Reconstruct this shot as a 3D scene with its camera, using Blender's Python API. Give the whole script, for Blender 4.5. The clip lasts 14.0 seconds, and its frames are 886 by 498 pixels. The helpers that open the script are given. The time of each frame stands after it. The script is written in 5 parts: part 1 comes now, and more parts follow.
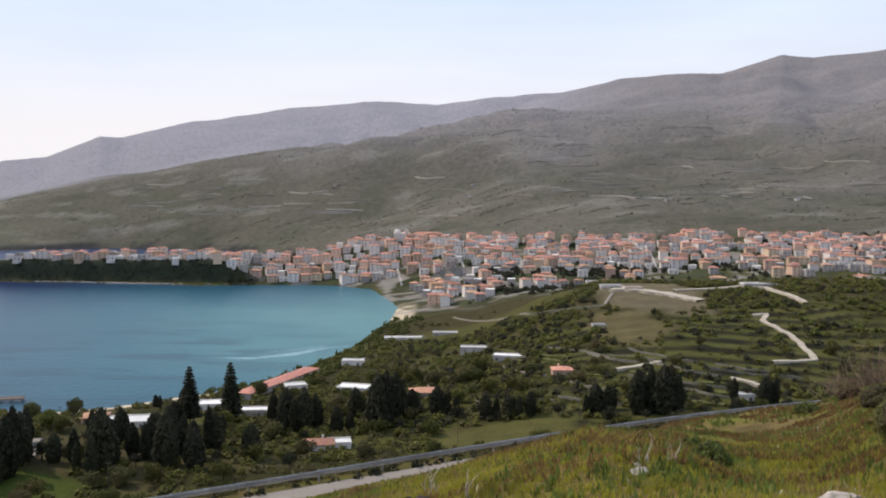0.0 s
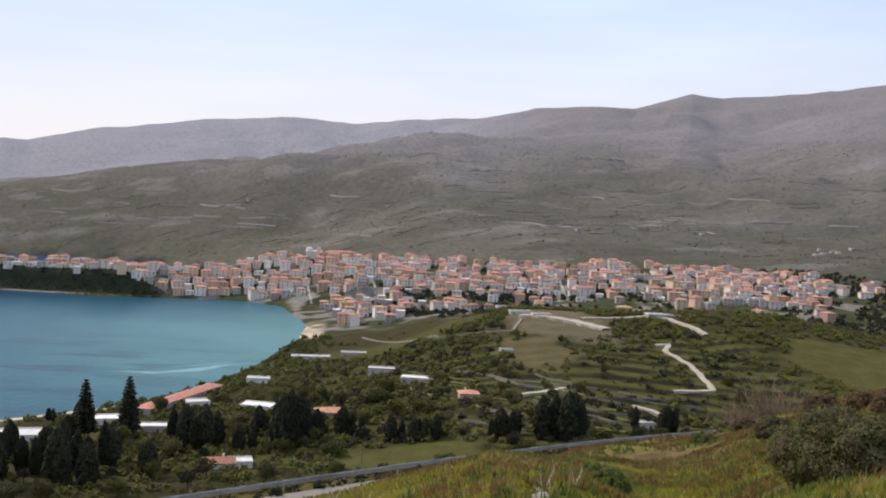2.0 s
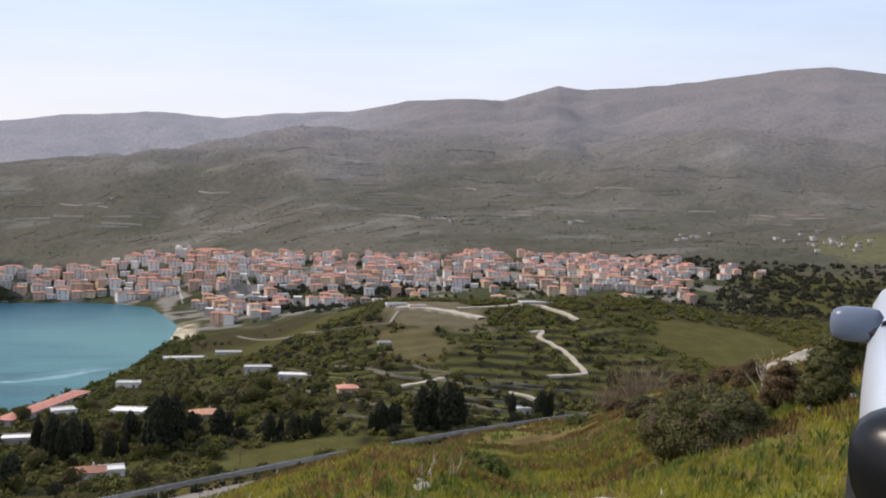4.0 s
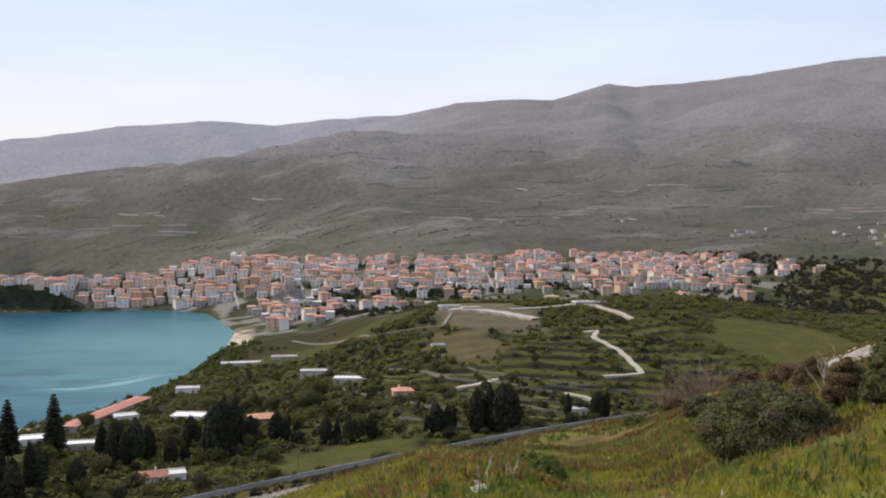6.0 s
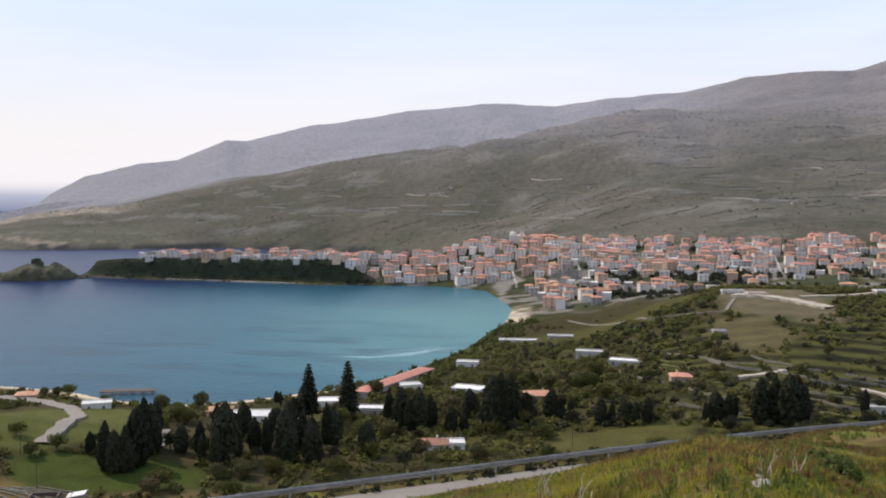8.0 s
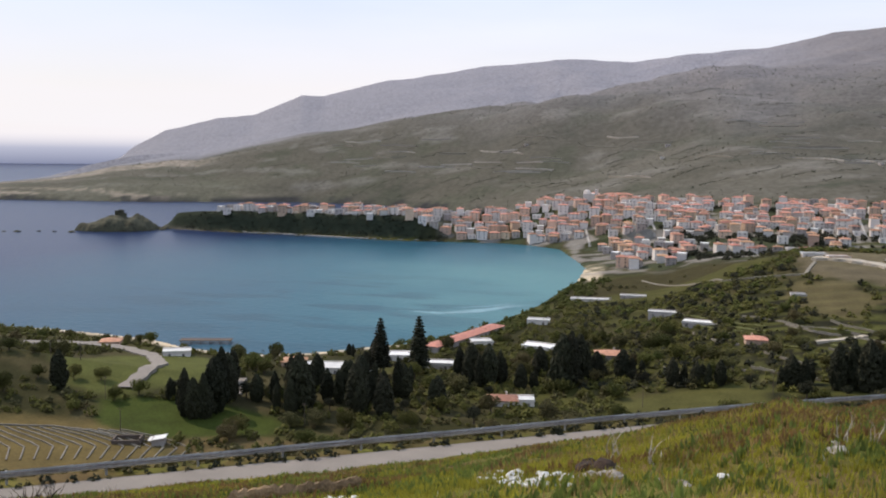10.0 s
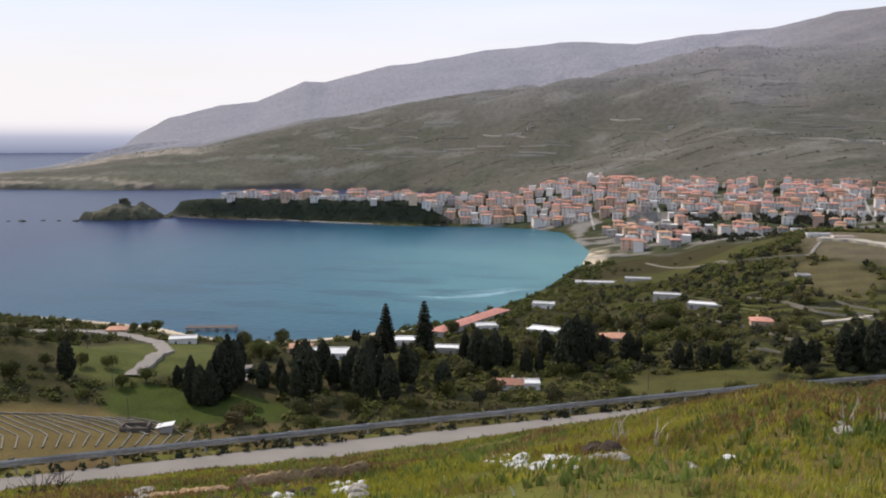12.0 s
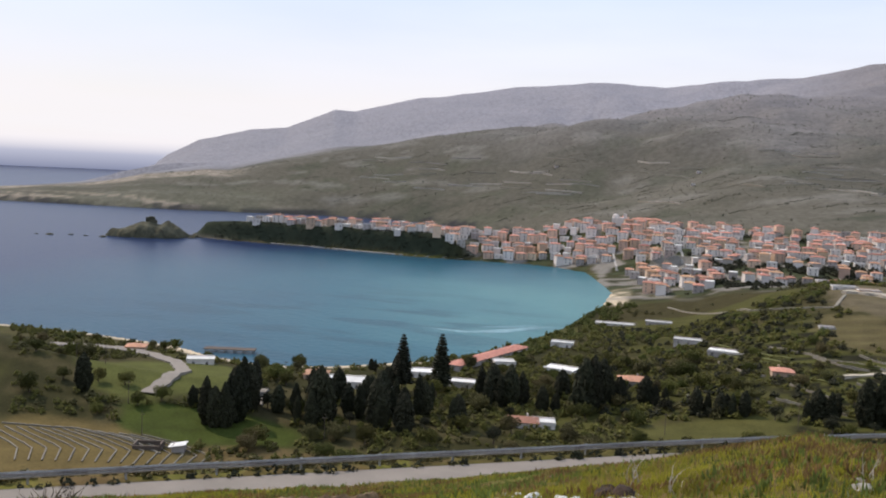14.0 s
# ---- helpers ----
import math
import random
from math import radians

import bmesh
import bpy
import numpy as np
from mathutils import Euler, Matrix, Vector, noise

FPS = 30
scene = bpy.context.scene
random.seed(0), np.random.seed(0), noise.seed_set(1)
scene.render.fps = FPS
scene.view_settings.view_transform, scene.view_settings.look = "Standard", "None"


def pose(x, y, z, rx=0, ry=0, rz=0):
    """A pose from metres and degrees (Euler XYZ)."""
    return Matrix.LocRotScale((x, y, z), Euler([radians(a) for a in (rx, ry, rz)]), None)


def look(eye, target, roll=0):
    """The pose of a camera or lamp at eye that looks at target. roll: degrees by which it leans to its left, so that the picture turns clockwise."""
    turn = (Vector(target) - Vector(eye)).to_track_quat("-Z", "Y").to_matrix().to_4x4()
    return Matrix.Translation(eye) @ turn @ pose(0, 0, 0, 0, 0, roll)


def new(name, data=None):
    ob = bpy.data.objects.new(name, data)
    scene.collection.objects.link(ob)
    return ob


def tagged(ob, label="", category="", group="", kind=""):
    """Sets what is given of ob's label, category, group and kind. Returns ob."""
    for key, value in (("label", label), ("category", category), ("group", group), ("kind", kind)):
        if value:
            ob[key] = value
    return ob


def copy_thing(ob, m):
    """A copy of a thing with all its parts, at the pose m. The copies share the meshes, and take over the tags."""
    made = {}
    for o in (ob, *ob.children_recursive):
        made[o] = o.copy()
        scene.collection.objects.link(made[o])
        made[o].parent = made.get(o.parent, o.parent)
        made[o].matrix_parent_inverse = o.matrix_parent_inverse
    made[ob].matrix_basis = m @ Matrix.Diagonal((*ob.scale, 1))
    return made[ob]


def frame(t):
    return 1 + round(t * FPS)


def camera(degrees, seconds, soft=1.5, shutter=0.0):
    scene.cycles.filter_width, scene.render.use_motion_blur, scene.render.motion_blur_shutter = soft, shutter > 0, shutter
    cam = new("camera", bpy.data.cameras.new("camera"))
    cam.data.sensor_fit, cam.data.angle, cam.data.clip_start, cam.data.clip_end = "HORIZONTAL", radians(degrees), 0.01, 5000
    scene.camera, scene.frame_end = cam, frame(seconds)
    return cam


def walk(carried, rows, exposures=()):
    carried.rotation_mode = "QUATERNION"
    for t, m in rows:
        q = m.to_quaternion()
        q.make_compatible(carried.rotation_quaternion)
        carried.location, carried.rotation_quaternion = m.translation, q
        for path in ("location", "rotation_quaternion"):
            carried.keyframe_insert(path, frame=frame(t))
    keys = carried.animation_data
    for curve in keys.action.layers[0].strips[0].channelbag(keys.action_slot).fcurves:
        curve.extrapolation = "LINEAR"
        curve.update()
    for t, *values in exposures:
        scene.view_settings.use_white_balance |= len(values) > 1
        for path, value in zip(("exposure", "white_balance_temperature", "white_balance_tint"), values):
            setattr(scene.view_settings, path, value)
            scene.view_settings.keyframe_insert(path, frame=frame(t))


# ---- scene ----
# ---- camera ----
EYE = 100.0
cam = camera(50.8, 14.0, soft=2.0)
PATH = [
    (0.0, -0.03, 0.42, -0.48),
    (0.5, -1.38, 2.27, -1.94),
    (1.0, -2.49, 2.65, -2.07),
    (1.5, -5.21, 1.98, -2.48),
    (2.0, -5.27, 1.86, -3.13),
    (2.5, -7.47, 1.74, -2.80),
    (3.0, -8.35, 2.02, -1.30),
    (3.2, -10.12, 1.27, -0.96),
    (5.3, -13.92, 2.46, -2.05),
    (5.5, -13.64, 2.28, -1.90),
    (6.0, -9.86, 1.79, -0.52),
    (6.5, -5.80, 1.04, -0.88),
    (7.0, -0.95, 0.66, -2.23),
    (7.5, 3.39, 1.33, -2.42),
    (8.0, 7.06, 0.52, -0.53),
    (8.5, 8.80, -1.53, 0.28),
    (8.7, 9.75, -1.90, -0.41),
    (10.8, 11.82, -2.35, -0.94),
    (11.0, 10.91, -2.74, -1.12),
    (11.5, 11.86, -3.42, -0.72),
    (12.0, 11.75, -3.10, -0.40),
    (12.5, 9.46, -1.71, -2.00),
    (13.0, 11.14, -1.60, -3.34),
    (13.5, 12.67, -1.49, -2.16),
    (14.0, 13.40, -1.11, -3.10),
]
walk(cam, [(t, pose(0, 0, EYE, 86 + pitch, roll + 0.3, yaw)) for t, yaw, pitch, roll in PATH], ((0.0, 0.09, 6850, 15), (14.0, 0.09, 6850, 15)))

# ---- world and sun ----
SUN_AZ, SUN_EL = 62.0, 44.0     # degrees to the left of straight ahead, and above the horizon
world = bpy.data.worlds.new("sky")
scene.world = world
world.use_nodes = True
wn, wl = world.node_tree.nodes, world.node_tree.links
wn.clear()
sky = wn.new("ShaderNodeTexSky")
sky.sky_type, sky.sun_disc = "NISHITA", False
sky.sun_elevation, sky.sun_rotation = radians(SUN_EL), radians(-SUN_AZ)
sky.air_density, sky.dust_density, sky.ozone_density = 1.0, 1.0, 2.0
bg = wn.new("ShaderNodeBackground")
bg.inputs["Strength"].default_value = 0.10
wo = wn.new("ShaderNodeOutputWorld")
# thin high cloud: a white veil, denser towards the horizon, with soft streaks
tc = wn.new("ShaderNodeTexCoord")
mp = wn.new("ShaderNodeMapping")
mp.inputs["Scale"].default_value = (1.6, 1.6, 9.0)
nz = wn.new("ShaderNodeTexNoise")
nz.inputs["Scale"].default_value, nz.inputs["Detail"].default_value = 1.3, 5.0
sep = wn.new("ShaderNodeSeparateXYZ")
veil = wn.new("ShaderNodeMapRange")
veil.inputs["From Min"].default_value, veil.inputs["From Max"].default_value = 0.0, 0.26
veil.inputs["To Min"].default_value, veil.inputs["To Max"].default_value = 1.0, 0.72
streak = wn.new("ShaderNodeMapRange")
streak.inputs["From Min"].default_value, streak.inputs["From Max"].default_value = 0.35, 0.7
streak.inputs["To Min"].default_value, streak.inputs["To Max"].default_value = -0.08, 0.16
addv = wn.new("ShaderNodeMath")
addv.operation, addv.use_clamp = "ADD", True
mixs = wn.new("ShaderNodeMix")
mixs.data_type = "RGBA"
tint = wn.new("ShaderNodeMix")
tint.data_type = "RGBA"
tint.inputs["A"].default_value = (8.5, 8.75, 9.2, 1)
tint.inputs["B"].default_value = (6.9, 8.9, 12.0, 1)
rise = wn.new("ShaderNodeMapRange")
rise.inputs["From Min"].default_value, rise.inputs["From Max"].default_value = 0.06, 0.24
wl.new(sep.outputs["Z"], rise.inputs["Value"])
wl.new(rise.outputs["Result"], tint.inputs["Factor"])
wl.new(tint.outputs["Result"], mixs.inputs["B"])
wl.new(tc.outputs["Generated"], mp.inputs["Vector"])
wl.new(mp.outputs["Vector"], nz.inputs["Vector"])
wl.new(tc.outputs["Generated"], sep.inputs["Vector"])
wl.new(sep.outputs["Z"], veil.inputs["Value"])
wl.new(nz.outputs["Fac"], streak.inputs["Value"])
wl.new(veil.outputs["Result"], addv.inputs[0])
wl.new(streak.outputs["Result"], addv.inputs[1])
wl.new(addv.outputs["Value"], mixs.inputs["Factor"])
wl.new(sky.outputs["Color"], mixs.inputs["A"])
wl.new(mixs.outputs["Result"], bg.inputs["Color"])
wl.new(bg.outputs["Background"], wo.inputs["Surface"])

sun = new("sun", bpy.data.lights.new("sun", "SUN"))
sun.data.energy, sun.data.angle, sun.data.color = 3.2, radians(0.6), (1.0, 0.92, 0.80)
_a, _e = radians(SUN_AZ), radians(SUN_EL)
sun.matrix_world = look((0, 0, 400), (math.sin(_a) * math.cos(_e) * 100, -math.cos(_a) * math.cos(_e) * 100, 400 - math.sin(_e) * 100))
scene.view_settings.exposure = 0.0

rng = random.Random(7)


# ---- materials ----
def material(name, base, rough=0.85, grain=1.0, dark=0.75, light=1.2, bump=0.3, metal=0.0, spread=0.0, spec=0.3, grain2=None):
    """A plain surface with variation at two scales, in metres, and fine relief."""
    m = bpy.data.materials.new(name)
    m.use_nodes = True
    n, l = m.node_tree.nodes, m.node_tree.links
    b = n["Principled BSDF"]
    b.inputs["Roughness"].default_value, b.inputs["Metallic"].default_value = rough, metal
    b.inputs["Specular IOR Level"].default_value = spec
    co = n.new("ShaderNodeTexCoord")
    big, small = n.new("ShaderNodeTexNoise"), n.new("ShaderNodeTexNoise")
    big.inputs["Scale"].default_value, big.inputs["Detail"].default_value = 1 / grain, 3
    small.inputs["Scale"].default_value, small.inputs["Detail"].default_value = 1 / (grain2 or grain * 0.12), 4
    for t in (big, small):
        l.new(co.outputs["Object"], t.inputs["Vector"])
    mul = n.new("ShaderNodeMath")
    mul.operation = "ADD"
    l.new(big.outputs["Fac"], mul.inputs[0])
    l.new(small.outputs["Fac"], mul.inputs[1])
    ramp = n.new("ShaderNodeMapRange")
    ramp.inputs["From Min"].default_value, ramp.inputs["From Max"].default_value = 0.7, 1.3
    ramp.inputs["To Min"].default_value, ramp.inputs["To Max"].default_value = dark, light
    l.new(mul.outputs["Value"], ramp.inputs["Value"])
    hue = n.new("ShaderNodeHueSaturation")
    hue.inputs["Color"].default_value = (*base, 1)
    value = ramp.outputs["Result"]
    if spread:
        info = n.new("ShaderNodeObjectInfo")
        r = n.new("ShaderNodeMapRange")
        r.inputs["To Min"].default_value, r.inputs["To Max"].default_value = 1 - spread, 1 + spread
        l.new(info.outputs["Random"], r.inputs["Value"])
        both = n.new("ShaderNodeMath")
        both.operation = "MULTIPLY"
        l.new(value, both.inputs[0])
        l.new(r.outputs["Result"], both.inputs[1])
        value = both.outputs["Value"]
        h = n.new("ShaderNodeMapRange")
        h.inputs["To Min"].default_value, h.inputs["To Max"].default_value = 0.5 - spread * 0.06, 0.5 + spread * 0.06
        w = n.new("ShaderNodeMath")
        w.operation, w.inputs[1].default_value = "PINGPONG", 0.5
        big2 = n.new("ShaderNodeMath")
        big2.operation, big2.inputs[1].default_value = "MULTIPLY", 7.3
        l.new(info.outputs["Random"], big2.inputs[0])
        l.new(big2.outputs["Value"], w.inputs[0])
        h.inputs["From Max"].default_value = 0.5
        l.new(w.outputs["Value"], h.inputs["Value"])
        l.new(h.outputs["Result"], hue.inputs["Hue"])
    l.new(value, hue.inputs["Value"])
    l.new(hue.outputs["Color"], b.inputs["Base Color"])
    if bump:
        bp = n.new("ShaderNodeBump")
        bp.inputs["Strength"].default_value, bp.inputs["Distance"].default_value = bump, (grain2 or grain * 0.12) * 0.5
        l.new(small.outputs["Fac"], bp.inputs["Height"])
        l.new(bp.outputs["Normal"], b.inputs["Normal"])
    return m


def tinted(m, layer="cover"):
    """Multiplies a material's colour by the land cover stored on the mesh."""
    n, l = m.node_tree.nodes, m.node_tree.links
    b = n["Principled BSDF"]
    src = b.inputs["Base Color"].links[0].from_socket
    at = n.new("ShaderNodeAttribute")
    at.attribute_name = layer
    mx = n.new("ShaderNodeMix")
    mx.data_type, mx.blend_type = "RGBA", "MULTIPLY"
    mx.inputs["Factor"].default_value = 1.0
    l.new(src, mx.inputs["A"])
    l.new(at.outputs["Color"], mx.inputs["B"])
    l.new(mx.outputs["Result"], b.inputs["Base Color"])
    return m


def leafy(m, amount):
    """Lets light through thin leaves."""
    n, l = m.node_tree.nodes, m.node_tree.links
    b = n["Principled BSDF"]
    tr, mx = n.new("ShaderNodeBsdfTranslucent"), n.new("ShaderNodeMixShader")
    mx.inputs["Fac"].default_value = amount
    l.new(b.inputs["Base Color"].links[0].from_socket, tr.inputs["Color"])
    l.new(b.outputs["BSDF"], mx.inputs[1])
    l.new(tr.outputs["BSDF"], mx.inputs[2])
    l.new(mx.outputs["Shader"], n["Material Output"].inputs["Surface"])
    return m


M = {}
M["land"] = tinted(material("land", (1, 1, 1), 0.95, 9.0, 0.74, 1.26, 0.4, spec=0.05, grain2=0.9))
M["asphalt"] = material("asphalt", (0.23, 0.198, 0.165), 0.9, 2.0, 0.85, 1.12, 0.2, grain2=0.05)
M["steel"] = material("galvanised_steel", (0.38, 0.37, 0.36), 0.55, 1.5, 0.75, 1.2, 0.05, metal=0.25)
M["white"] = material("whitewash", (0.68, 0.61, 0.55), 0.9, 3.0, 0.86, 1.08, 0.1, spread=0.12)
M["ochre"] = material("ochre_plaster", (0.58, 0.41, 0.29), 0.9, 3.0, 0.82, 1.1, 0.1, spread=0.25)
M["grey"] = material("grey_plaster", (0.44, 0.38, 0.34), 0.9, 3.0, 0.8, 1.1, 0.1, spread=0.25)
M["tile"] = material("terracotta_tiles", (0.42, 0.205, 0.130), 0.85, 2.0, 0.7, 1.2, 0.3, spread=0.35)
M["slab"] = material("pale_roof_slab", (0.66, 0.64, 0.60), 0.9, 3.0, 0.8, 1.1, 0.1, spread=0.2)
M["window"] = material("shutter_and_glass", (0.17, 0.15, 0.14), 0.35, 1.0, 0.8, 1.2, 0, spread=0.5)
M["door"] = material("painted_door", (0.14, 0.12, 0.10), 0.6, 1.0, 0.8, 1.2, 0, spread=0.5)
M["bark"] = material("bark", (0.12, 0.09, 0.07), 0.9, 0.5, 0.6, 1.3, 0.5)
M["cypress"] = material("cypress_foliage", (0.027, 0.027, 0.014), 0.8, 1.5, 0.5, 1.6, 0.6, spread=0.3, spec=0.15)
M["olive"] = material("olive_foliage", (0.082, 0.070, 0.026), 0.8, 1.5, 0.6, 1.5, 0.6, spread=0.4, spec=0.15)
M["green"] = material("green_foliage", (0.070, 0.069, 0.015), 0.8, 1.5, 0.6, 1.5, 0.6, spread=0.4, spec=0.15)
M["stone"] = material("dry_stone", (0.21, 0.185, 0.145), 0.95, 0.8, 0.6, 1.3, 0.6, spread=0.15)
M["rock"] = material("pale_rock", (0.34, 0.30, 0.25), 0.95, 0.6, 0.6, 1.25, 0.7, spread=0.2)


# ---- building tools ----
def mesh_of(bm, name):
    me = bpy.data.meshes.new(name)
    bm.to_mesh(me)
    bm.free()
    return me


def part(name, bm, mat, parent, label="", m=None, smooth=False):
    me = bm if isinstance(bm, bpy.types.Mesh) else mesh_of(bm, name)
    if not me.materials:
        me.materials.append(mat)
    if smooth:
        me.polygons.foreach_set("use_smooth", [True] * len(me.polygons))
    ob = new(name, me)
    ob.parent = parent
    if m is not None:
        ob.matrix_basis = m
    if label:
        ob["label"] = label
    return ob


def box(bm, x0, y0, z0, x1, y1, z1, m=None):
    vs = [Vector((x, y, z)) for z in (z0, z1) for x, y in ((x0, y0), (x1, y0), (x1, y1), (x0, y1))]
    v = [bm.verts.new(m @ p if m else p) for p in vs]
    for f in ((0, 3, 2, 1), (4, 5, 6, 7), (0, 1, 5, 4), (1, 2, 6, 5), (2, 3, 7, 6), (3, 0, 4, 7)):
        bm.faces.new([v[i] for i in f])
    return v


def tube(bm, a, b, r0, r1, sides=6):
    a, b = Vector(a), Vector(b)
    q = (b - a).to_track_quat("Z", "Y")
    rings = []
    for p, r in ((a, r0), (b, r1)):
        rings.append([bm.verts.new(p + q @ Vector((r * math.cos(k * math.tau / sides), r * math.sin(k * math.tau / sides), 0))) for k in range(sides)])
    for k in range(sides):
        bm.faces.new((rings[0][k], rings[0][(k + 1) % sides], rings[1][(k + 1) % sides], rings[1][k]))
    bm.faces.new(rings[1])


# ---- the lie of the land ----
def ss(a, b, v):
    t = np.clip((np.asarray(v, float) - a) / (b - a), 0, 1)
    return t * t * (3 - 2 * t)


COAST = np.array([(-2600, 100), (-900, 300), (-420, 440), (-300, 440), (-240, 430), (-211, 415), (-175, 408), (-149, 420), (-117, 447),
                  (-97, 466), (-76, 516), (-57, 587), (-48, 650), (-39, 709), (-37, 796), (-48, 848), (-70, 940), (-102, 972),
                  (-133, 982), (-255, 976), (-394, 998), (-488, 1009), (-545, 1024), (-560, 1040), (-480, 1078), (-300, 1088),
                  (-190, 1140), (-150, 1260), (-250, 1450), (-400, 1560), (-569, 1590), (-682, 1550), (-824, 1490), (-1050, 1457),
                  (-1240, 1425), (-1400, 1500), (-1450, 1900), (-1560, 2300), (-1660, 2600), (-1800, 2900), (-1600, 3500),
                  (-900, 4800), (6000, 4800), (6000, -3000), (-2600, -3000)], float)


def shore(x, y):
    """Metres inland from the coast; negative at sea."""
    best, inside = np.full(x.shape, 1e9), np.zeros(x.shape, bool)
    for (ax, ay), (bx, by) in zip(COAST, np.roll(COAST, -1, 0)):
        dx, dy = bx - ax, by - ay
        t = np.clip(((x - ax) * dx + (y - ay) * dy) / (dx * dx + dy * dy), 0, 1)
        best = np.minimum(best, np.hypot(x - ax - t * dx, y - ay - t * dy))
        cross = (ay > y) != (by > y)
        inside ^= cross & (x < (bx - ax) * (y - ay) / (by - ay + 1e-12) + ax)
    return np.where(inside, best, -best)


def fbm(x, y, size, octaves=4, seed=0.0):
    """Smooth value noise between -1 and 1."""
    out, amp, total = np.zeros(np.shape(x)), 1.0, 0.0
    for o in range(octaves):
        u, v = x / size + 17.3 * o + seed, y / size - 9.1 * o + seed * 1.7
        i, j = np.floor(u), np.floor(v)
        f, g = u - i, v - j
        f, g = f * f * (3 - 2 * f), g * g * (3 - 2 * g)
        h = lambda a, b: np.modf(np.abs(np.sin(a * 127.1 + b * 311.7) * 43758.5453))[0] * 2 - 1
        out += amp * ((h(i, j) * (1 - f) + h(i + 1, j) * f) * (1 - g) + (h(i, j + 1) * (1 - f) + h(i + 1, j + 1) * f) * g)
        total, amp, size = total + amp, amp * 0.5, size * 0.5
    return out / total * 1.6


# the mountain's two ridges: height over the eye, in degrees, against degrees to the left
FAR_AZ = [-60, -38.8, -35.6, -32.5, -28, -24.5, -21.5, -19.8, -16.5, -14, -10.5, -7.2, -4.3, -1.6, 0.3, 4.8, 9.3, 15, 18.8, 20.1, 22.9, 25, 28, 30.4, 33]
FAR_EL = [7.0, 8.17, 8.69, 8.6, 8.03, 7.76, 7.52, 7.72, 6.75, 6.86, 6.58, 5.88, 5.66, 5.44, 5.14, 5.33, 4.95, 3.95, 3.0, 3.1, 1.87, 1.6, 0.7, -0.5, -1.9]
NEAR_AZ = [-60, -36, -26, -15, -8, -4, 1.3, 11.2, 19.1, 26.2, 31, 35, 40]
NEAR_EL = [3.0, 3.6, 4.2, 4.9, 4.9, 4.6, 3.7, 1.9, 0.4, -1.2, -1.2, -1.9, -2.5]

# rise and dip of the bank above the road
BANK_AZ = [-40, -28.4, -22, -18, -14, -9, -6, 0.5, 12, 25, 38, 50]
BANK_DZ = [1.3, 0.04, -0.94, -0.71, 0.08, 0.58, 0.37, -0.11, -0.5, -0.41, -0.33, -0.33]

RAIL_P, RAIL_D = Vector((0.0, 53.0)), Vector((0.8, 0.6)).normalized()
RAIL_N = Vector((-RAIL_D.y, RAIL_D.x))     # away from the eye


def road_z(s):
    """Height of the road along its length, s metres from straight ahead of the eye."""
    return EYE - 0.64 - (14.95 + 0.035 * s + 0.0006 * np.clip(s, 0, None) ** 2)


TERRACE = 1.35     # height of one terrace on the middle hill


def terraced(x, y):
    """Where the middle hill is cut into narrow terraces."""
    return ss(30, 60, x) * ss(325, 345, y) * ss(520, 490, y) * ss(235, 205, x)


def terrace_steps(x, y):
    """The count of terraces up the hill; each whole number is a riser."""
    return (0.090 * y + 0.022 * x + 0.9 * fbm(x, y, 70, 2, 2.5)) / TERRACE


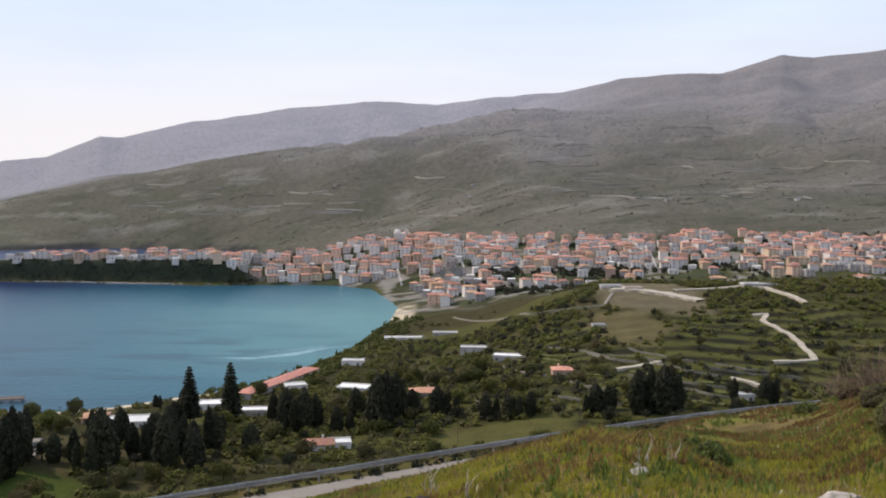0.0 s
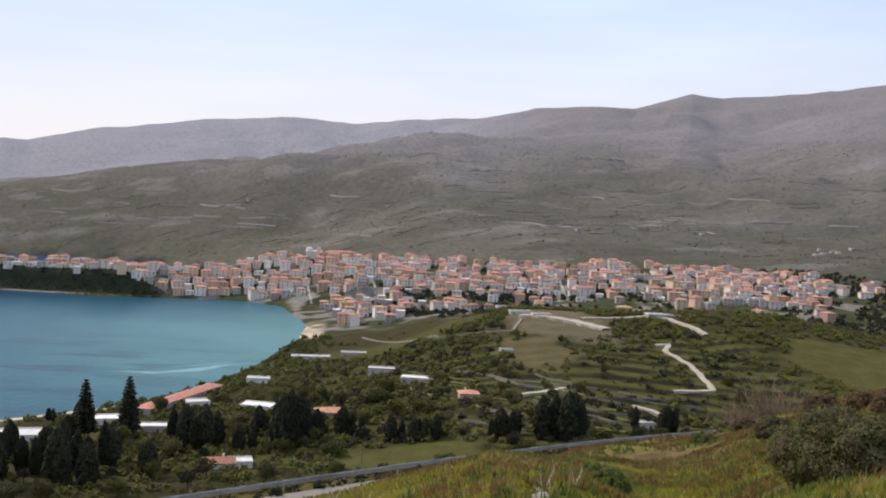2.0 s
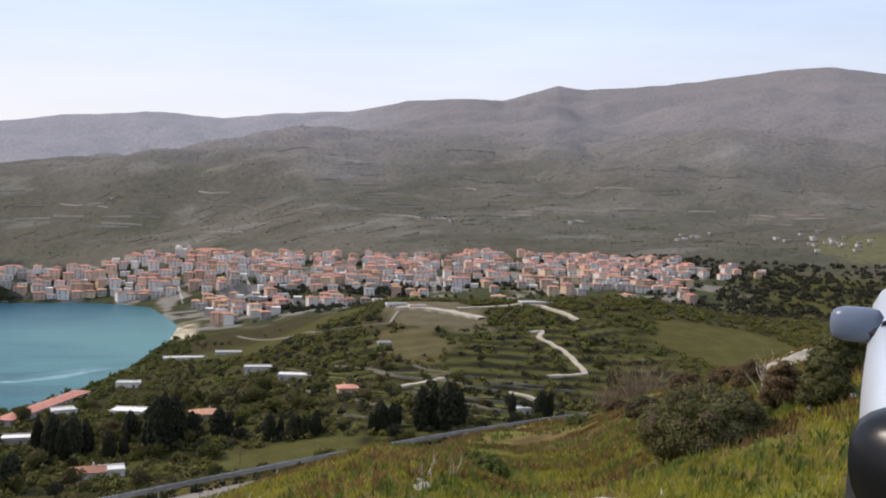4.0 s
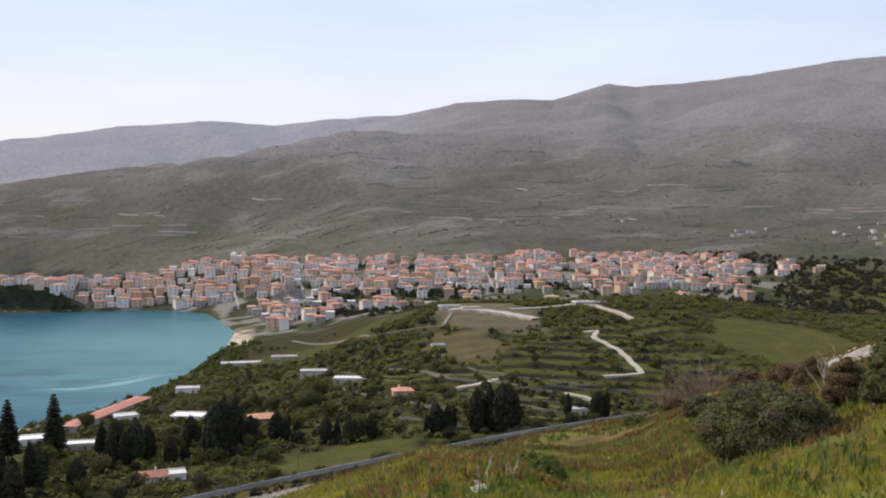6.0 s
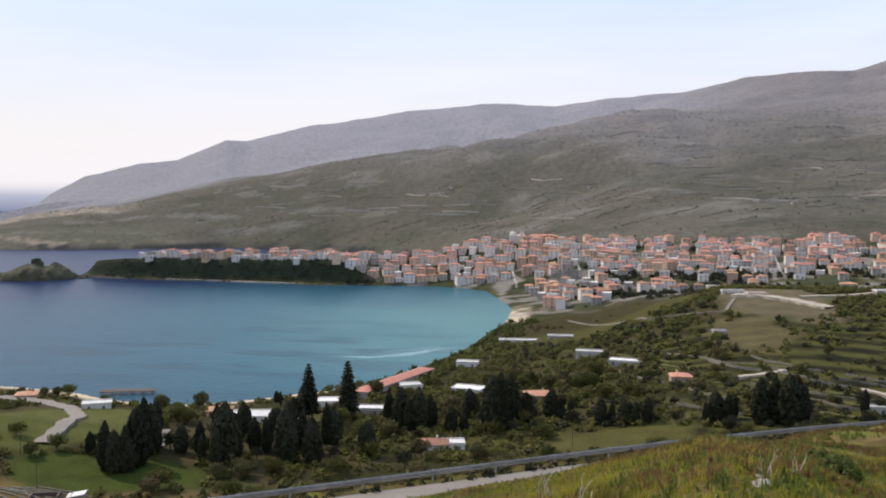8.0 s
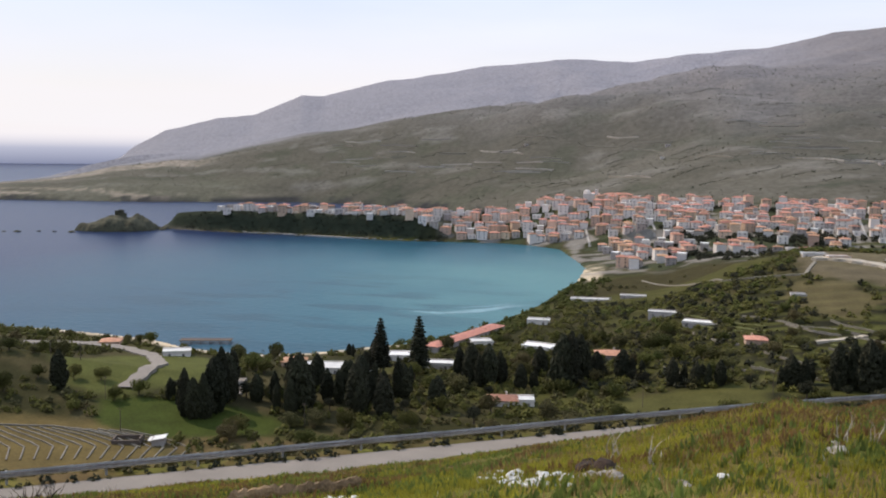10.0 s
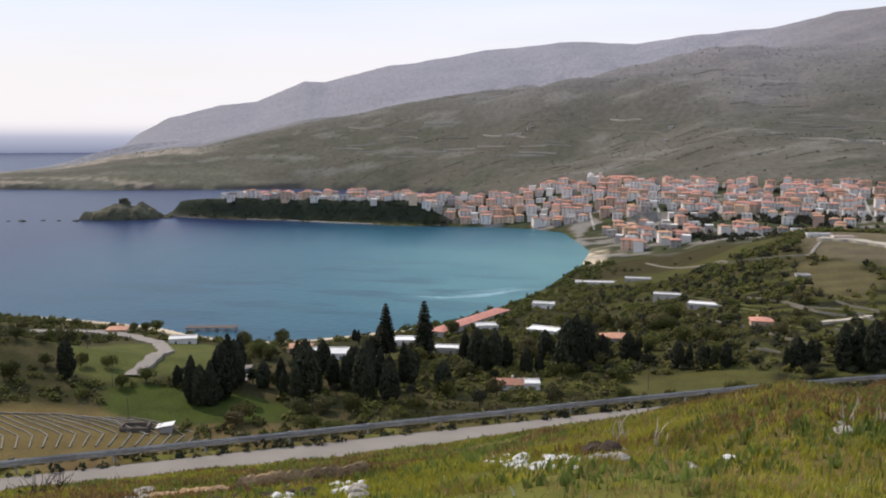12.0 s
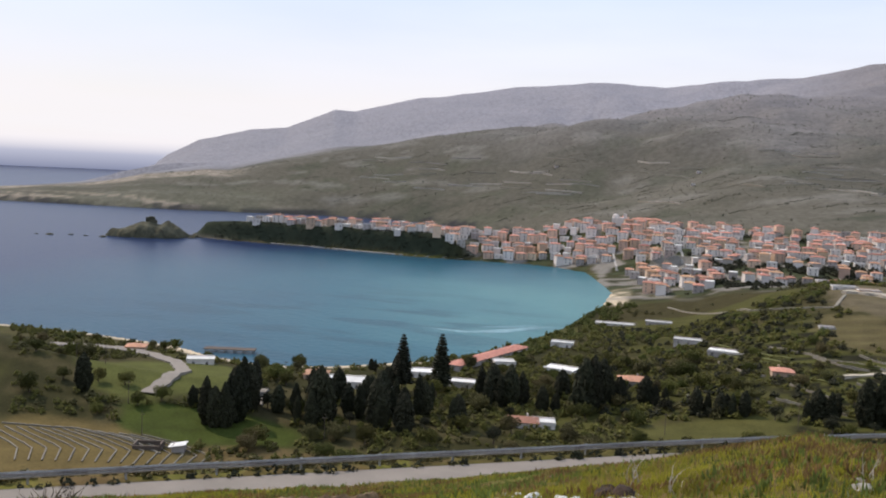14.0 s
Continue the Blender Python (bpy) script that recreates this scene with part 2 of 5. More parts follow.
def land_z(x, y):
    x, y = np.asarray(x, float), np.asarray(y, float)
    d, az = np.hypot(x, y), np.degrees(np.arctan2(-x, y))
    sd = shore(x, y)
    # lowland and the middle hill
    right = ss(-45, 125, x)
    low = 4 + right * (11 + 26 * ss(290, 590, y)) * (1 - 0.5 * ss(600, 730, d)) + 0.015 * np.clip(x - 200, 0, 300)
    low = low + 9 * np.exp(-((az + 23.6) / 4.5) ** 2) * ss(470, 620, d) * ss(760, 660, d)
    zone = terraced(x, y)
    low = low + (2.0 - 1.4 * zone) * fbm(x, y, 90, 3, 3.0)
    step = terrace_steps(x, y)
    tread = np.floor(step) + ss(0.66, 1.0, step - np.floor(step))
    low = low + 0.95 * (tread - step) * TERRACE * zone
    low = low + 20 * np.exp(-((x + 290) / 90) ** 2 - ((y - 335) / 60) ** 2)
    town = 3 + (40 + 6 * ss(-9, -17, az) * ss(-31, -26, az)) * np.clip((d - 700) / 460, 0, 1.2)
    z = np.where(d > 640, np.maximum(low * ss(1000, 700, d), town), low)
    z = np.minimum(z, 1.2 + np.clip(sd, 0, None) * np.where(d > 930, 0.28, 0.12) + 40 * ss(60, 200, sd))
    # the long peninsula: a plateau behind a cliff
    pen = ss(-190, -240, x) * (y > 930) * (y < 1150)
    z = z * (1 - pen) + pen * (1 + 23 * ss(3, 15, sd) + 2 * fbm(x, y, 30, 2))
    # mountain
    far = EYE - 5 + 3300 * np.tan(np.radians(np.interp(az, FAR_AZ, FAR_EL)))
    near = EYE + 2150 * np.tan(np.radians(np.interp(az, NEAR_AZ, NEAR_EL)))
    knots = [(1150, 43 + 0 * d), (1400, 62 + 0.1 * near), (2150, near), (2500, near + (0.06 + 0.26 * ss(2, -10, az)) * (far - near)), (3300, far), (4000, far * 0.5), (4950, far * 0.1)]
    mt = np.full(d.shape, 43.0)
    for (d0, z0), (d1, z1) in zip(knots, knots[1:]):
        t = np.clip((d - d0) / (d1 - d0), 0, 1)
        t = t if d1 in (1400, 2500) else (0.6 * t + 0.4 * t * t * (3 - 2 * t))
        mt = np.where((d >= d0), z0 + (z1 - z0) * t, mt)
    rough = ss(1150, 1700, d) * (1 - np.exp(-((d - 3300) / 300) ** 2)) * (1 - 0.7 * ss(4, 15, az) * ss(1500, 2000, d))
    gully = np.abs(fbm(x + 0.3 * y, y, 520, 4, 1.0))
    mt = mt + 6.0 * ss(1300, 1800, d) * fbm(x, y, 170, 4, 11.0) + rough * (26 * fbm(x, y, 420, 5, 2.0) - 38 * (0.35 - gully))
    mt = 3 + (mt - 3) * np.where(d > 2600, ss(-10, 140, sd), 0.75 * ss(-10, 450, sd) + 0.25 * ss(0, 90, sd)) + 5 * ss(0, 10, sd)
    w = ss(1120, 1230, d)
    z = np.where(y > 0, z * (1 - w) + mt * w, z)
    z = np.where(sd < 0, -4.0 * ss(0, -25, sd) - 0.3, np.maximum(z, 0.15 + 0.04 * np.clip(sd, 0, 40)))
    back = ss(20, -150, y) * ss(0, 200, sd)
    z = z * (1 - back) + back * (97 + 0.12 * np.clip(-y, 0, 900))
    # the hillside under the eye, and the road cut into it
    s = x * RAIL_D.x + (y - RAIL_P.y) * RAIL_D.y
    u = -(x * RAIL_N.x + (y - RAIL_P.y) * RAIL_N.y)
    hill = EYE - 1.6 + 0.145 * np.clip(x, -80, 80) - 0.215 * np.clip(y, -5, 90)
    hill = hill - 0.003 * np.clip(d - 9, 0, 30) ** 2 * ss(16, 2, x) - 0.0008 * np.clip(d - 18, 0, 60) ** 2 * ss(2, 12, x)
    hill = hill + (0.10 * fbm(x, y, 3.0, 3, 5.0) + 0.2 * fbm(x, y, 11.0, 2, 6.0)) * ss(2, 10, d)
    hill = hill + np.interp(az, BANK_AZ, BANK_DZ) * ss(9, 19, d)
    road = road_z(np.clip(s, -80, 140))
    w = ss(17.0, 7.0, u)
    hill = hill * (1 - w) + road * w
    hill = np.where(u < -0.9, road - 0.62 * (-0.9 - u) - 0.1, hill)
    w = ss(95, 200, d) * np.where(u > -0.9, 1.0, ss(8, 40, x))
    hill = hill * (1 - w) + w * z
    return np.where(u < -0.9, np.maximum(z, hill), hill)


def sheet_z(x, y):
    """Height of the finished ground sheet, between its corners."""
    x, y = np.asarray(x, float), np.asarray(y, float)
    az, d = np.degrees(np.arctan2(-x, y)), np.clip(np.hypot(x, y), d_rows[0], d_rows[-1] - 0.01)
    i = np.clip(np.searchsorted(d_rows, d, "right") - 1, 0, len(d_rows) - 2)
    j = np.clip(np.searchsorted(az_cols, az, "right") - 1, 0, len(az_cols) - 2)
    f, g = (d - d_rows[i]) / (d_rows[i + 1] - d_rows[i]), (az - az_cols[j]) / (az_cols[j + 1] - az_cols[j])
    return (GZ[i, j] * (1 - g) + GZ[i, j + 1] * g) * (1 - f) + (GZ[i + 1, j] * (1 - g) + GZ[i + 1, j + 1] * g) * f


def ground_at(x, y):
    return float(sheet_z(x, y))


def spot(az, d):
    a = radians(az)
    x, y = -math.sin(a) * d, math.cos(a) * d
    return x, y, ground_at(x, y)


def spot_on(az, el):
    """The first ground met from the eye in that direction, past the road."""
    a, k = radians(az), math.tan(radians(el))
    ds = np.concatenate([np.arange(150, 1400, 1.0), np.arange(1400, 3500, 4.0)])
    xs, ys = -math.sin(a) * ds, math.cos(a) * ds
    hit = np.nonzero(sheet_z(xs, ys) >= EYE + ds * k)[0]
    i = hit[0] if len(hit) else len(ds) - 1
    return float(xs[i]), float(ys[i]), ground_at(float(xs[i]), float(ys[i]))


# ---- ground ----
az_cols = np.concatenate([np.arange(-180, -48, 3.0), np.arange(-48, 48, 0.16), np.arange(48, 180.01, 3.0)])
d_rows = np.concatenate([[0.0], np.geomspace(2.5, 250, 190), np.linspace(253, 1250, 300), np.linspace(1258, 4940, 220)])
AZ, DD = np.meshgrid(np.radians(az_cols), d_rows)
GX, GY = -np.sin(AZ) * DD, np.cos(AZ) * DD
GZ = land_z(GX, GY)


def cover(x, y, z):
    """Base colour of what covers the ground, with some haze and shade painted in."""
    d, az, sd = np.hypot(x, y), np.degrees(np.arctan2(-x, y)), shore(x, y)
    c = np.zeros(x.shape + (3,))

    def put(mask, col):
        c[...] = c * (1 - mask[..., None]) + np.array(col) * mask[..., None]

    one = np.ones(x.shape)
    n1, n2, n3 = fbm(x, y, 60, 4, 1.0), fbm(x, y, 14, 3, 2.0), fbm(x, y, 240, 4, 8.0)
    put(one, (0.034, 0.032, 0.012))
    put(ss(-0.1, 0.5, n1), (0.062, 0.060, 0.017))
    put(ss(0.1, 0.6, n2) * 0.6, (0.074, 0.060, 0.028))
    # grassy treads and stone risers of the terraces; the risers' shade is painted in
    t = terraced(x, y)
    f = terrace_steps(x, y)
    f = f - np.floor(f)
    put(t, (0.066, 0.066, 0.019))
    put(t * ss(0.1, 0.5, n2) * 0.5, (0.040, 0.039, 0.014))
    put(t * ss(0.60, 0.70, f) * ss(1.0, 0.96, f), (0.020, 0.019, 0.011))
    put(t * ss(0.16, 0.05, f) * ss(-0.2, 0.3, n1), (0.098, 0.086, 0.034))
    # maquis on the mountain, with haze painted in further up and back
    m = ss(1080, 1220, d)
    put(m, (0.092, 0.084, 0.063))
    put(m * ss(-0.1, 0.5, n3) * 0.8, (0.112, 0.102, 0.078))
    put(m * ss(0.15, 0.6, n1) * 0.5, (0.070, 0.074, 0.048))
    streak = fbm(x * 0.5 + y * 0.2, y * 1.5, 60, 4, 4.0)
    put(m * ss(0.4, 0.75, streak) * 0.45, (0.20, 0.185, 0.16))
    put(m * ss(-0.35, -0.7, streak) * 0.5, (0.055, 0.057, 0.040))
    # haze put into the colour: paler upslope, bluer on the far ridge
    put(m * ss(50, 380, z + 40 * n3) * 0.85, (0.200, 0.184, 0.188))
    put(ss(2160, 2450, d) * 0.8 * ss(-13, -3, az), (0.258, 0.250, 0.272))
    # bare rock round the far headland, and a shadow line painted along its foot
    strata = fbm(x * 0.25, y * 2.2 + 6 * n1, 40, 4, 6.0)
    put(m * ss(20, 26, az) * ss(1900, 1800, d) * 0.7, (0.105, 0.102, 0.072))
    put(m * ss(60, 15, sd) * ss(20, 27, az) * ss(0.0, 0.35, strata) * 0.8, (0.235, 0.20, 0.155))
    put(m * ss(110, 40, sd) * ss(27, 33, az) * ss(0.1, 0.4, strata) * 0.8, (0.27, 0.225, 0.17))
    put(m * ss(16, 6, sd) * ss(-0.5, 0.0, strata), (0.035, 0.035, 0.034))
    put(m * ss(24.5, 27.5, az) * ss(2000, 2060, d) * ss(2260, 2190, d) * (0.4 + 0.6 * ss(-0.3, 0.2, n2)), (0.28, 0.235, 0.185))
    # pasture high in the valley
    put(ss(1.0, 0.75, np.hypot((az + 37.5) / 3.2, (d - 1290) / 110) + 0.15 * n2) * 0.8, (0.115, 0.108, 0.050))
    # grass under the eye
    g = ss(60, 45, d)
    put(g, (0.115, 0.112, 0.024))
    put(g * ss(-0.1, 0.5, fbm(x, y, 2.2, 4, 3.0)), (0.125, 0.090, 0.032))
    put(g * ss(11, 18, d) * ss(-0.3, 0.2, fbm(x, y, 1.3, 3, 7.0)) * 0.7, (0.072, 0.047, 0.023))
    # beach
    b = ss(12, 5, sd) * (sd > -30) * (d < 900) * (x < -110) * ss(380, 400, y)
    put(b, (0.52, 0.42, 0.29))
    # the town's sandy cove
    put(ss(19, 13, sd) * ss(690, 715, y) * ss(815, 790, y) * (x < 40), (0.52, 0.42, 0.29))
    # bare earth on the middle hill, and mown fields
    hillside = ss(1.0, 0.7, np.hypot((x - 235) / 110, (y - 590) / 75) + 0.15 * n1)
    put(hillside * 0.8, (0.046, 0.037, 0.017))
    put(ss(1.0, 0.8, np.hypot((x - 30) / 75, (y - 650) / 75) + 0.08 * n2), (0.044, 0.037, 0.014))
    put(ss(1.0, 0.8, np.hypot((x - 30) / 62, (y - 590) / 34) + 0.08 * n2), (0.062, 0.059, 0.017))
    ex, ey = x - 122, y - 545
    put(ss(1.0, 0.75, np.hypot(ex / 38, ey / 58) + 0.25 * n2) * 0.75, (0.135, 0.108, 0.068))
    put(ss(1.0, 0.7, np.hypot((x - 98) / 22, (y - 480) / 45) + 0.3 * n2) * 0.75, (0.110, 0.088, 0.042))
    put(ss(1.0, 0.8, np.hypot((x - 24) / 30, (y - 349) / 19) + 0.06 * n2), (0.074, 0.070, 0.022))
    put(ss(1.0, 0.8, np.hypot((x + 178) / 48, (y - 243) / 40) + 0.1 * n2), (0.120, 0.088, 0.034))
    put(ss(1.0, 0.8, np.hypot((x + 150) / 40, (y - 292) / 20) + 0.1 * n2), (0.045, 0.058, 0.012))
    put(ss(1.0, 0.8, np.hypot((x + 110) / 42, (y - 268) / 14) + 0.1 * n2), (0.110, 0.080, 0.035))
    put(ss(1.0, 0.8, np.hypot((x + 196) / 34, (y - 345) / 46) + 0.1 * n2), (0.080, 0.085, 0.024))
    put(ss(1.0, 0.8, np.hypot((x - 268) / 44, (y - 460) / 55) + 0.1 * n2), (0.076, 0.068, 0.022))
    # plaster dust, lanes and yards between the houses
    tw = ss(700, 760, d) * ss(1150, 1110, d) * ss(-33, -28, az) * ss(13, 10, az)
    put(tw * ss(0.0, 0.4, fbm(x, y, 25, 3, 9.0)) * 0.8, (0.22, 0.20, 0.175))
    put(tw * ss(0.1, -0.3, fbm(x, y, 25, 3, 9.0)) * 0.8, (0.05, 0.058, 0.03))
    pc = ss(-190, -240, x) * (y > 930) * (y < 1150)
    put(pc * ss(2, 4, sd) * ss(24, 18, sd), (0.032, 0.038, 0.024))
    put(pc * ss(18, 24, sd), (0.16, 0.15, 0.13))
    return c


def sheet(name, x, y, z, mat, colours=None):
    r, k = x.shape
    me = bpy.data.meshes.new(name)
    i = np.arange(r * k).reshape(r, k)
    f = np.stack([i[:-1, :-1], i[:-1, 1:], i[1:, 1:], i[1:, :-1]], -1).reshape(-1, 4)[:, ::-1]
    me.vertices.add(r * k)
    me.vertices.foreach_set("co", np.stack([x, y, z], -1).ravel())
    me.loops.add(f.size)
    me.loops.foreach_set("vertex_index", f.ravel())
    me.polygons.add(len(f))
    me.polygons.foreach_set("loop_start", np.arange(0, f.size, 4))
    me.polygons.foreach_set("loop_total", np.full(len(f), 4))
    me.update()
    me.validate()
    me.polygons.foreach_set("use_smooth", np.ones(len(f), bool))
    if colours is not None:
        at = me.color_attributes.new("cover", "FLOAT_COLOR", "POINT")
        at.data.foreach_set("color", np.concatenate([colours, np.ones(colours.shape[:-1] + (1,))], -1).ravel())
    me.materials.append(mat)
    return new(name, me)


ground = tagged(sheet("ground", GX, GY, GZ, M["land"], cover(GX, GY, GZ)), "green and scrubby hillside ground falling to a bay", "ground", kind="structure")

# ---- sea ----
m = bpy.data.materials.new("sea_water")
m.use_nodes = True
n, l = m.node_tree.nodes, m.node_tree.links
b = n["Principled BSDF"]
b.inputs["Roughness"].default_value = 0.28
b.inputs["IOR"].default_value = 1.33
b.inputs["Specular IOR Level"].default_value = 0.07
co = n.new("ShaderNodeTexCoord")


def vmath(op, a, c):
    v = n.new("ShaderNodeVectorMath")
    v.operation = op
    l.new(a, v.inputs[0])
    v.inputs[1].default_value = c
    return v


off = vmath("SUBTRACT", co.outputs["Object"], (30, 690, 0))
length = n.new("ShaderNodeVectorMath")
length.operation = "LENGTH"
l.new(off.outputs["Vector"], length.inputs[0])
wob = n.new("ShaderNodeTexNoise")
wob.inputs["Scale"].default_value, wob.inputs["Detail"].default_value = 0.006, 4
l.new(co.outputs["Object"], wob.inputs["Vector"])
wm = n.new("ShaderNodeMath")
wm.operation, wm.inputs[1].default_value, wm.inputs[2].default_value = "MULTIPLY_ADD", 260, -130
l.new(wob.outputs["Fac"], wm.inputs[0])
ws = n.new("ShaderNodeMath")
l.new(length.outputs["Value"], ws.inputs[0])
l.new(wm.outputs["Value"], ws.inputs[1])
wr = n.new("ShaderNodeMapRange")
wr.inputs["From Min"].default_value, wr.inputs["From Max"].default_value = 110, 560
l.new(ws.outputs["Value"], wr.inputs["Value"])
cr = n.new("ShaderNodeValToRGB")
cr.color_ramp.elements[0].color = (0.085, 0.21, 0.215, 1)
cr.color_ramp.elements[1].color = (0.014, 0.027, 0.070, 1)
e = cr.color_ramp.elements.new(0.35)
e.color = (0.026, 0.105, 0.135, 1)
l.new(wr.outputs["Result"], cr.inputs["Fac"])
# dark weed beds near the beach
wb = n.new("ShaderNodeTexNoise")
wb.inputs["Scale"].default_value, wb.inputs["Detail"].default_value = 0.022, 3
wmap = n.new("ShaderNodeMapping")
wmap.inputs["Scale"].default_value = (0.55, 1.6, 1)
l.new(co.outputs["Object"], wmap.inputs["Vector"])
l.new(wmap.outputs["Vector"], wb.inputs["Vector"])
wt = n.new("ShaderNodeMapRange")
wt.inputs["From Min"].default_value, wt.inputs["From Max"].default_value = 0.52, 0.60
wt.inputs["To Max"].default_value = 0.5
l.new(wb.outputs["Fac"], wt.inputs["Value"])
wx = n.new("ShaderNodeMix")
wx.data_type = "RGBA"
wx.inputs["B"].default_value = (0.010, 0.040, 0.065, 1)
woff = vmath("SUBTRACT", co.outputs["Object"], (-215, 560, 0))
wlen = n.new("ShaderNodeVectorMath")
wlen.operation = "LENGTH"
l.new(woff.outputs["Vector"], wlen.inputs[0])
wmask = n.new("ShaderNodeMapRange")
wmask.inputs["From Min"].default_value, wmask.inputs["From Max"].default_value = 70, 190
wmask.inputs["To Min"].default_value, wmask.inputs["To Max"].default_value = 1, 0.08
l.new(wlen.outputs["Value"], wmask.inputs["Value"])
wboth = n.new("ShaderNodeMath")
wboth.operation = "MULTIPLY"
l.new(wt.outputs["Result"], wboth.inputs[0])
l.new(wmask.outputs["Result"], wboth.inputs[1])
l.new(wboth.outputs["Value"], wx.inputs["Factor"])
l.new(cr.outputs["Color"], wx.inputs["A"])
l.new(wx.outputs["Result"], b.inputs["Base Color"])
rip = n.new("ShaderNodeTexNoise")
rip.inputs["Scale"].default_value, rip.inputs["Detail"].default_value = 0.25, 5
l.new(co.outputs["Object"], rip.inputs["Vector"])
bp = n.new("ShaderNodeBump")
bp.inputs["Strength"].default_value, bp.inputs["Distance"].default_value = 0.5, 0.6
l.new(rip.outputs["Fac"], bp.inputs["Height"])
l.new(bp.outputs["Normal"], b.inputs["Normal"])
M["sea"] = m
bm = bmesh.new()
bmesh.ops.create_circle(bm, cap_ends=True, radius=4960, segments=128)
sea = new("water", mesh_of(bm, "water"))
sea.data.materials.append(M["sea"])
tagged(sea, "calm blue sea turning turquoise along the beach", "sea", kind="structure")

# glowing wall beyond the sea's edge: haze painted from water up to the horizon
m = bpy.data.materials.new("sea_haze_glow")
m.use_nodes = True
n, l = m.node_tree.nodes, m.node_tree.links
n.remove(n["Principled BSDF"])
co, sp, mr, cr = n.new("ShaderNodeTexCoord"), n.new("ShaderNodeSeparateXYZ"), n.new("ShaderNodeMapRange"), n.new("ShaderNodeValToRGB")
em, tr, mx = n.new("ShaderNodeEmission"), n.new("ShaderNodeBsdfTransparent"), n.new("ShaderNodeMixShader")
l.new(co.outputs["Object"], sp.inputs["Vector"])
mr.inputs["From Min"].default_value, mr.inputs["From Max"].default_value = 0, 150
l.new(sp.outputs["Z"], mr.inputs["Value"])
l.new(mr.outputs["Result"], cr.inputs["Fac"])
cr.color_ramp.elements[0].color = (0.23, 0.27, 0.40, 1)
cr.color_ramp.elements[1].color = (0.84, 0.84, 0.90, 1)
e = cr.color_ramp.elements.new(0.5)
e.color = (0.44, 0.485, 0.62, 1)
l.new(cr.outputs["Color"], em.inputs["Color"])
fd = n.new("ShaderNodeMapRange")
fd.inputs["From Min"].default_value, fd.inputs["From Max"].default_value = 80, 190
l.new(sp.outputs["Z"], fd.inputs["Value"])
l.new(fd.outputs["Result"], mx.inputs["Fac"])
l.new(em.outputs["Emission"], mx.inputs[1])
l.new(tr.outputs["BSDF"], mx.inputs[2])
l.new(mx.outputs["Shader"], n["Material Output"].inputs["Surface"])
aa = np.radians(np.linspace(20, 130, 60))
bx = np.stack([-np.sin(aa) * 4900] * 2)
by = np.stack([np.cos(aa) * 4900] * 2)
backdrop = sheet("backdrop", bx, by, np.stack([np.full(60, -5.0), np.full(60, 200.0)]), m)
tagged(backdrop, "glowing backdrop painted as a hazy sea horizon", "backdrop", kind="structure")

# ---- road and crash barrier ----
def along(s, u, dz=0.0):
    """A place on the road: s metres along it, u metres from the barrier towards the eye."""
    p = RAIL_P + RAIL_D * s - RAIL_N * u
    return Vector((p.x, p.y, float(road_z(min(max(s, -80), 140))) + dz))


bm = bmesh.new()
prev = None
for s in range(-120, 85, 3):
    row = [bm.verts.new(along(s, u, 0.06 + 0.05 * math.sin(math.pi * (u - 0.5) / 6))) for u in (0.5, 2, 3.5, 5, 6.5)]
    if prev:
        for a, c, d2, e2 in zip(prev, prev[1:], row[1:], row):
            bm.faces.new((a, e2, d2, c))
    prev = row
road = new("road", mesh_of(bm, "road"))
road.data.materials.append(M["asphalt"])
tagged(road, "pale worn asphalt road along the hillside", "road", kind="structure")

barrier = tagged(new("crash_barrier"), "galvanised steel crash barrier along the road", "barrier")
PROFILE = [(0.0, 0.0), (0.03, 0.02), (0.08, 0.07), (0.08, 0.11), (0.03, 0.155), (0.08, 0.20), (0.08, 0.24), (0.03, 0.29), (0.0, 0.31)]
for k in range(-30, 35):
    bm = bmesh.new()
    rows = []
    for s in (k * 4.0, k * 4.0 + 4.02):
        base = along(s, 0.0, 0.33 + 0.006 * (k % 3))
        rows.append([bm.verts.new(base - Vector((*RAIL_N, 0)) * (a + 0.004 * (k % 2)) + Vector((0, 0, h))) for a, h in PROFILE])
    for i in range(len(PROFILE) - 1):
        bm.faces.new((rows[0][i], rows[0][i + 1], rows[1][i + 1], rows[1][i]))
    bmesh.ops.solidify(bm, geom=bm.faces[:], thickness=0.004)
    part("beam", bm, M["steel"], barrier)
bm = bmesh.new()
box(bm, -0.05, -0.03, -0.6, 0.05, 0.03, 0.62)
post_mesh = mesh_of(bm, "post")
post_mesh.materials.append(M["steel"])
for k in range(-30, 35):
    p = along(k * 4.0, -0.1)
    part("post", post_mesh, None, barrier, m=Matrix.Translation(p) @ Matrix.Rotation(math.atan2(RAIL_D.y, RAIL_D.x), 4, "Z"))

# ---- trees ----
def clump(bm, c, r, rnd, flat=1.0, tall=1.0):
    """One ragged tuft of foliage."""
    q = Euler((rnd.uniform(0, 6), rnd.uniform(0, 6), rnd.uniform(0, 6))).to_matrix()
    pts = [(1, 0, 0), (-1, 0, 0), (0, 1, 0), (0, -1, 0), (0, 0, 1), (0, 0, -1)]
    v = []
    for p in pts:
        w = q @ Vector(p) * r * rnd.uniform(0.6, 1.35)
        v.append(bm.verts.new(Vector(c) + Vector((w.x * flat, w.y * flat, w.z * tall))))
    for f in ((0, 2, 4), (2, 1, 4), (1, 3, 4), (3, 0, 4), (2, 0, 5), (1, 2, 5), (3, 1, 5), (0, 3, 5)):
        bm.faces.new([v[i] for i in f])


